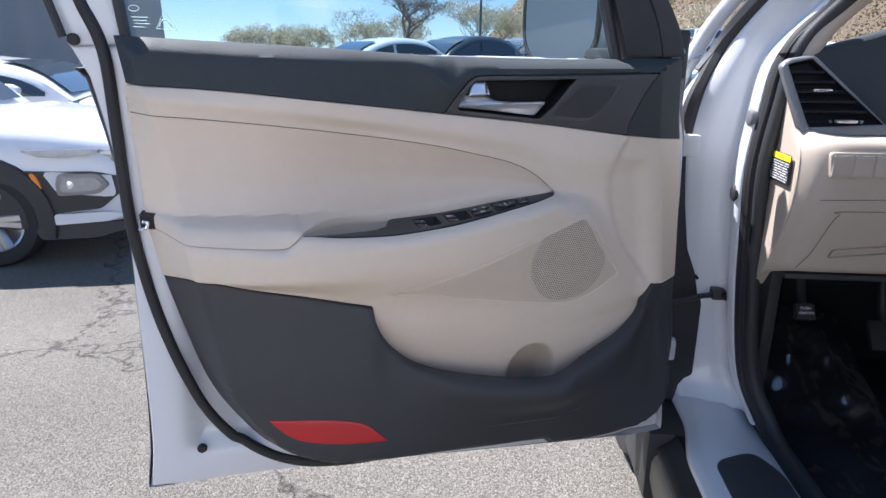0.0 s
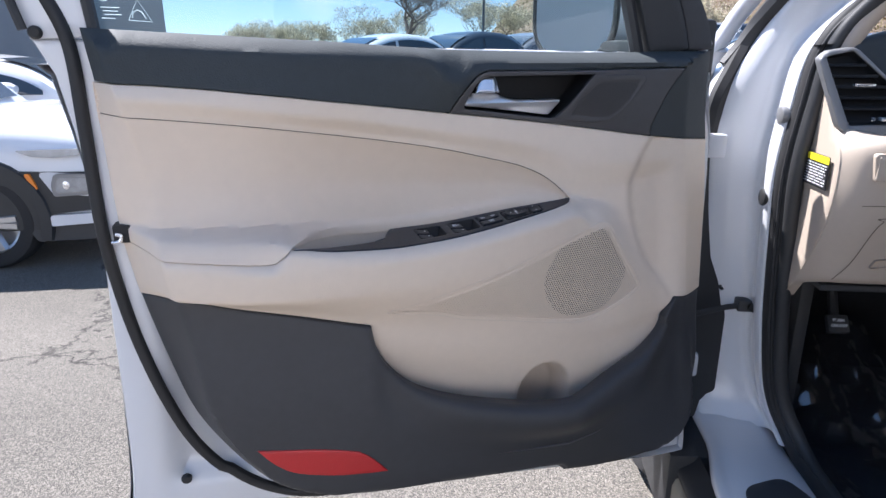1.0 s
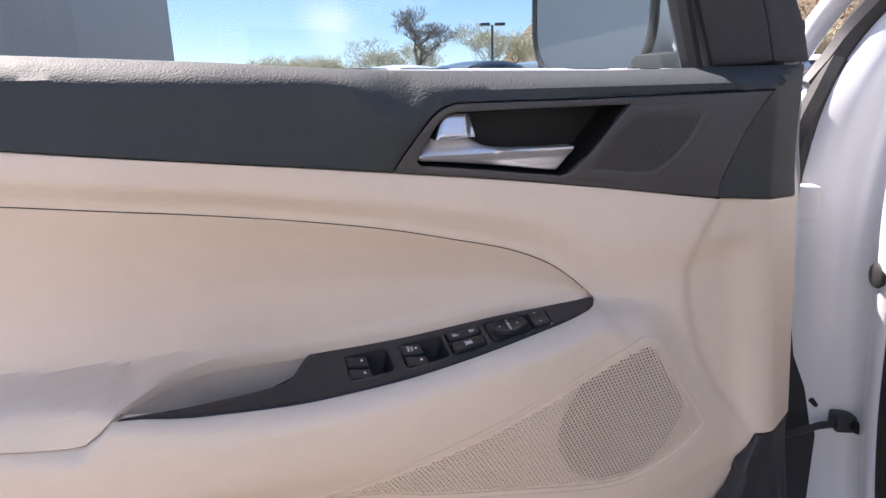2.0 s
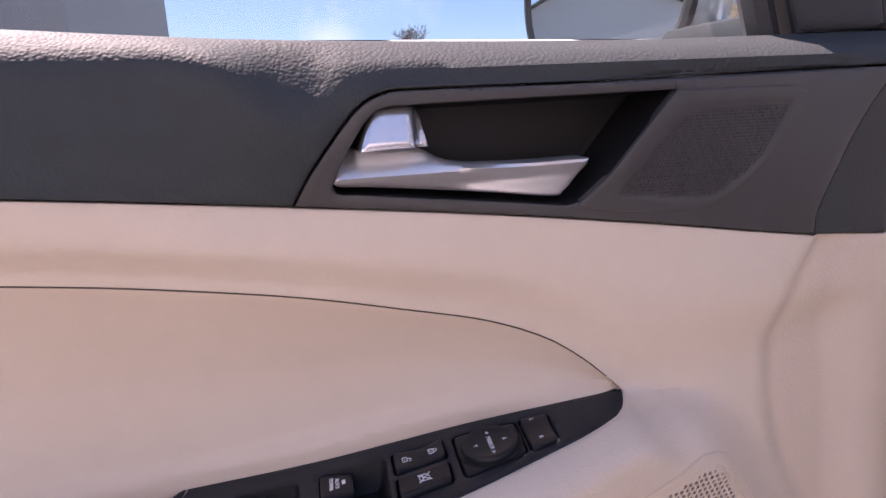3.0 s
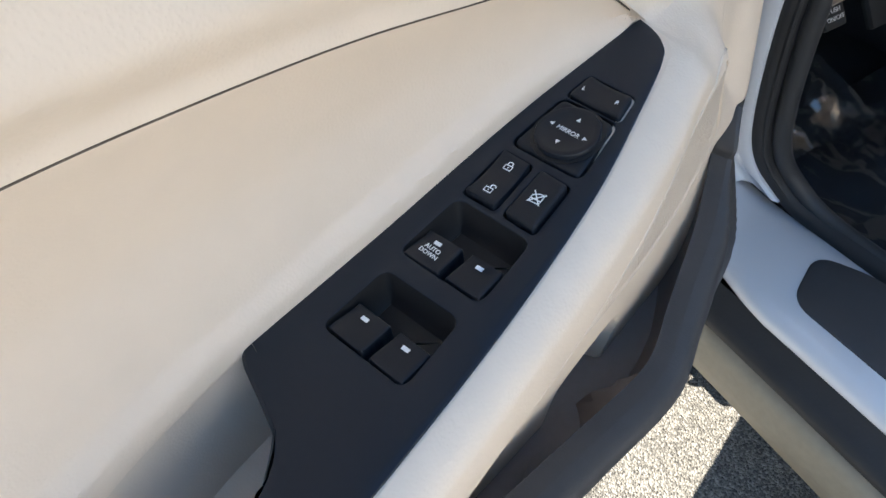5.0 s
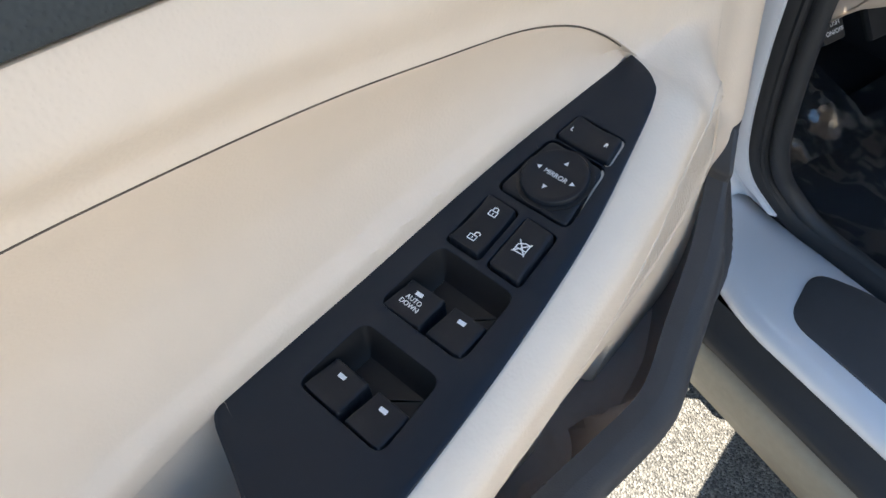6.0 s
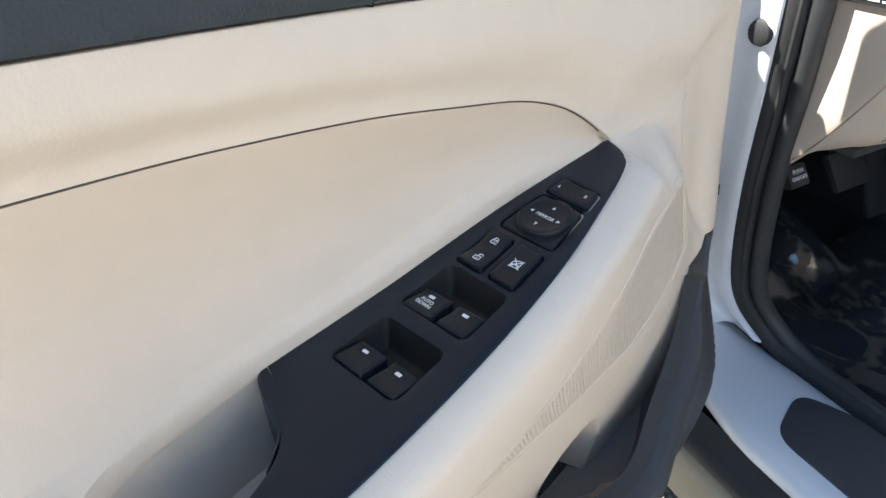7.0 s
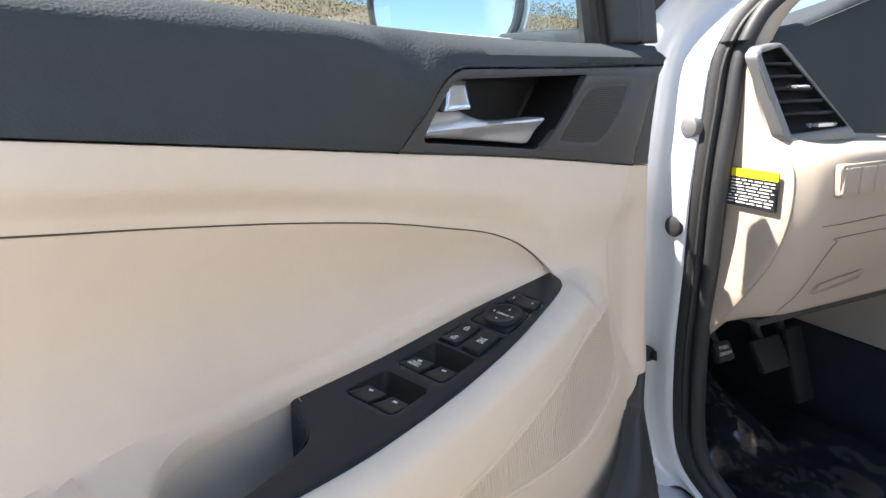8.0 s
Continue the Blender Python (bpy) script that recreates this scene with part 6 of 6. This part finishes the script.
# ---- buildings ----
def shed(name, label, x0, x1, y0, y1, h, gable, mat, rib=0.30):
    """Metal building with ribbed walls and a pitched roof."""
    ob = thing(name, label, "building")
    for yy, s in ((y0, -1), (y1, 1)):
        pts = [(x, yy + s * (0.03 if k % 4 in (1, 2) else 0.0)) for k, x in enumerate(np.arange(x0, x1 + 0.01, rib / 2))]
        V = [(x, y, 0) for x, y in pts] + [(x, y, h) for x, y in pts]
        n = len(pts)
        part("wall", (V, [(i, i + 1, n + i + 1, n + i) for i in range(n - 1)]), mat, ob, angle=20)
    for xx in (x0, x1):
        ym = (y0 + y1) / 2
        part("end_wall", ([(xx, y0, 0), (xx, y1, 0), (xx, y1, h), (xx, ym, h + gable), (xx, y0, h)], [(0, 1, 2, 3, 4)]), mat, ob)
    ym = (y0 + y1) / 2
    part("roof", joined(([(x0 - 0.3, y0 - 0.4, h - 0.1), (x1 + 0.3, y0 - 0.4, h - 0.1), (x1 + 0.3, ym, h + gable + 0.05), (x0 - 0.3, ym, h + gable + 0.05)], [(0, 1, 2, 3)]), ([(x0 - 0.3, y1 + 0.4, h - 0.1), (x1 + 0.3, y1 + 0.4, h - 0.1), (x1 + 0.3, ym, h + gable + 0.05), (x0 - 0.3, ym, h + gable + 0.05)], [(0, 1, 2, 3)])), ROOFING, ob)
    return ob


shed("workshop", "grey ribbed metal workshop building", -34, -5.2, 15.0, 22.4, 6.5, 1.5, SIDING)
shed("garage", "pale grey garage with a gable towards the car park", -34, -20, 2.0, 12.0, 2.4, 2.2, SIDING_PALE)
# Added behind the camera; its sunlit wall brightens the door trim.
shed("bounce_building", "unseen pale ribbed building added to bounce sun onto the door", -14, 12, -22, -9.0, 6.0, 2.5, SIDING_PALE)


# ---- trees, slope, lamp post ----
def bare_tree(name, label, x, y, h, seed, buds=0.35, depth=6, spread=0.7, bole=0.2):
    """Tapered trunk, limbs and twigs with a thin veil of buds."""
    r = random.Random(seed)
    ob = thing(name, label, "tree", Matrix.Translation((x, y, land(x, y))), "bare spring trees")
    wood, tips = [], []

    def grow(p, d, ln, rad, k):
        q, pts = Vector(p), [Vector(p)]
        for i in range(3):
            d = (d + Vector((r.uniform(-1, 1), r.uniform(-1, 1), r.uniform(-0.4, 0.9))) * 0.13).normalized()
            q = q + d * ln / 3
            pts.append(q.copy())
        wood.append(tube(pts, [rad, rad * 0.9, rad * 0.8, rad * 0.68], 6 if k > 5 else 4 if k > 3 else 3, up=(0.95, 0.3, 0.05)))
        if k <= 3:
            tips.extend(pts[1:])
        if k == 0:
            return
        n = 3 if k > 3 or (k > 1 and depth < 7) else 2
        for i in range(n):
            a = r.uniform(0, 2 * math.pi)
            side = Vector((math.cos(a), math.sin(a), r.uniform(-0.1, 0.5)))
            nd = (d * r.uniform(0.6, 1.1) + side * r.uniform(0.75, 1.3) * spread).normalized()
            grow(pts[-1 if i else r.choice((2, 3))], nd, ln * r.uniform(0.62, 0.82), max(0.014 if depth > 6 else 0.006, rad * r.uniform(0.44, 0.62)), k - 1)
    if depth > 6:
        grow((0, 0, -0.1), Vector((0.03, 0.02, 1)), h * bole, h * 0.0105, depth)
    else:   # several stems from one stool
        for i in range(5):
            a = 1.257 * i + r.uniform(-0.3, 0.3)
            grow((0, 0, -0.1), Vector((0.45 * math.cos(a), 0.45 * math.sin(a), 1)).normalized(), h * bole * r.uniform(0.8, 1.2), h * 0.004, depth - 1)
    part("trunk", joined(*wood), BARK, ob)
    V, F = [], []
    for p in tips:
        for _ in range(5):
            if r.random() < buds:
                c = p + Vector((r.uniform(-1, 1), r.uniform(-1, 1), r.uniform(-1, 1))) * 0.30
                s = r.uniform(0.03, 0.07)
                a, b = Vector((r.uniform(-1, 1), r.uniform(-1, 1), r.uniform(-1, 1))).normalized() * s, Vector((r.uniform(-1, 1), r.uniform(-1, 1), r.uniform(-1, 1))).normalized() * s
                k = len(V)
                V += [c - a, c + b, c + a, c - b]
                F.append((k, k + 1, k + 2, k + 3))
    part("crown", ([tuple(v) for v in V], F), BUDS, ob)


bare_tree("bare_tree", "large bare tree with spreading limbs", 5.8, 55.0, 27, 3, 0.004, 8, 1.0, 0.085)
for k, (x, y, h, s, b) in enumerate(((-8.4, 66, 11, 5, 0.9), (-5.6, 70, 9.5, 8, 0.8), (-2.6, 66, 11, 11, 0.9), (2.5, 60, 13, 13, 0.5), (6.0, 62, 12, 17, 0.6), (13, 62, 14, 19, 0.7), (17, 66, 13, 37, 0.8), (21, 46, 9, 23, 0.6), (27, 47, 10, 29, 0.6), (33, 44, 9, 31, 0.6))):
    bare_tree("young_tree", "young tree coming into pale bud", x, y, h, s, b * 0.4, 6, 0.75, 0.115)

# slope with brush behind the far row
hx, hy = np.meshgrid(np.linspace(-60, 130, 90), np.linspace(48, 110, 26))
hz = np.zeros_like(hx)
for i in range(hx.shape[0]):
    for j in range(hx.shape[1]):
        t = (hy[i, j] - 48) / 62
        rise = 0.5 + 0.5 * math.tanh((hx[i, j] - 27) / 5)
        hz[i, j] = -0.3 + (-0.5 + 12.0 * rise) * min(1, t * 1.6) + 1.2 * noise.noise(Vector((hx[i, j] * 0.15, hy[i, j] * 0.15, 0))) * t
n, k = hx.shape
single("slope", ([(hx[i, j], hy[i, j], hz[i, j]) for i in range(n) for j in range(k)], [(i * k + j, i * k + j + 1, (i + 1) * k + j + 1, (i + 1) * k + j) for i in range(n - 1) for j in range(k - 1)]), HILL, "brown wooded slope behind the car park", "slope", kind="structure")
r = random.Random(9)
V, F = [], []
for _ in range(13000):
    x, t = r.uniform(20, 120), r.uniform(0.0, 0.9)
    y = 48 + 62 * t
    rise = 0.5 + 0.5 * math.tanh((x - 27) / 5)
    z = -0.3 + (-0.5 + 12.0 * rise) * min(1, t * 1.6)
    for _ in range(4):
        c = Vector((x + r.uniform(-1, 1), y + r.uniform(-1, 1), z + r.uniform(0.0, 2.0 + 2.0 * t)))
        s = r.uniform(0.05, 0.15)
        a, b = Vector((r.uniform(-1, 1), r.uniform(-1, 1), r.uniform(-1, 1))).normalized() * s, Vector((r.uniform(-1, 1), r.uniform(-1, 1), r.uniform(-1, 1))).normalized() * s
        q = len(V)
        V += [c - a, c + b, c + a, c - b]
        F.append((q, q + 1, q + 2, q + 3))
single("brush", ([tuple(v) for v in V], F), BRUSH, "pale budding brush and woods on the slope", "brush", kind="stuff")
lamp = thing("street_lamp", "dark car park lamp post with twin heads", "lamp post", Matrix.Translation((8.6, 40, 0)))
part("post", tube([(0, 0, 0), (0, 0, 4.0)], [0.09, 0.07], 10), P_DARK, lamp)
for s in (-1, 1):
    part("lamp_head", box((s * 0.45 - 0.3, -0.2, 3.95), (s * 0.45 + 0.3, 0.2, 4.12), 0.04), P_DARK, lamp)
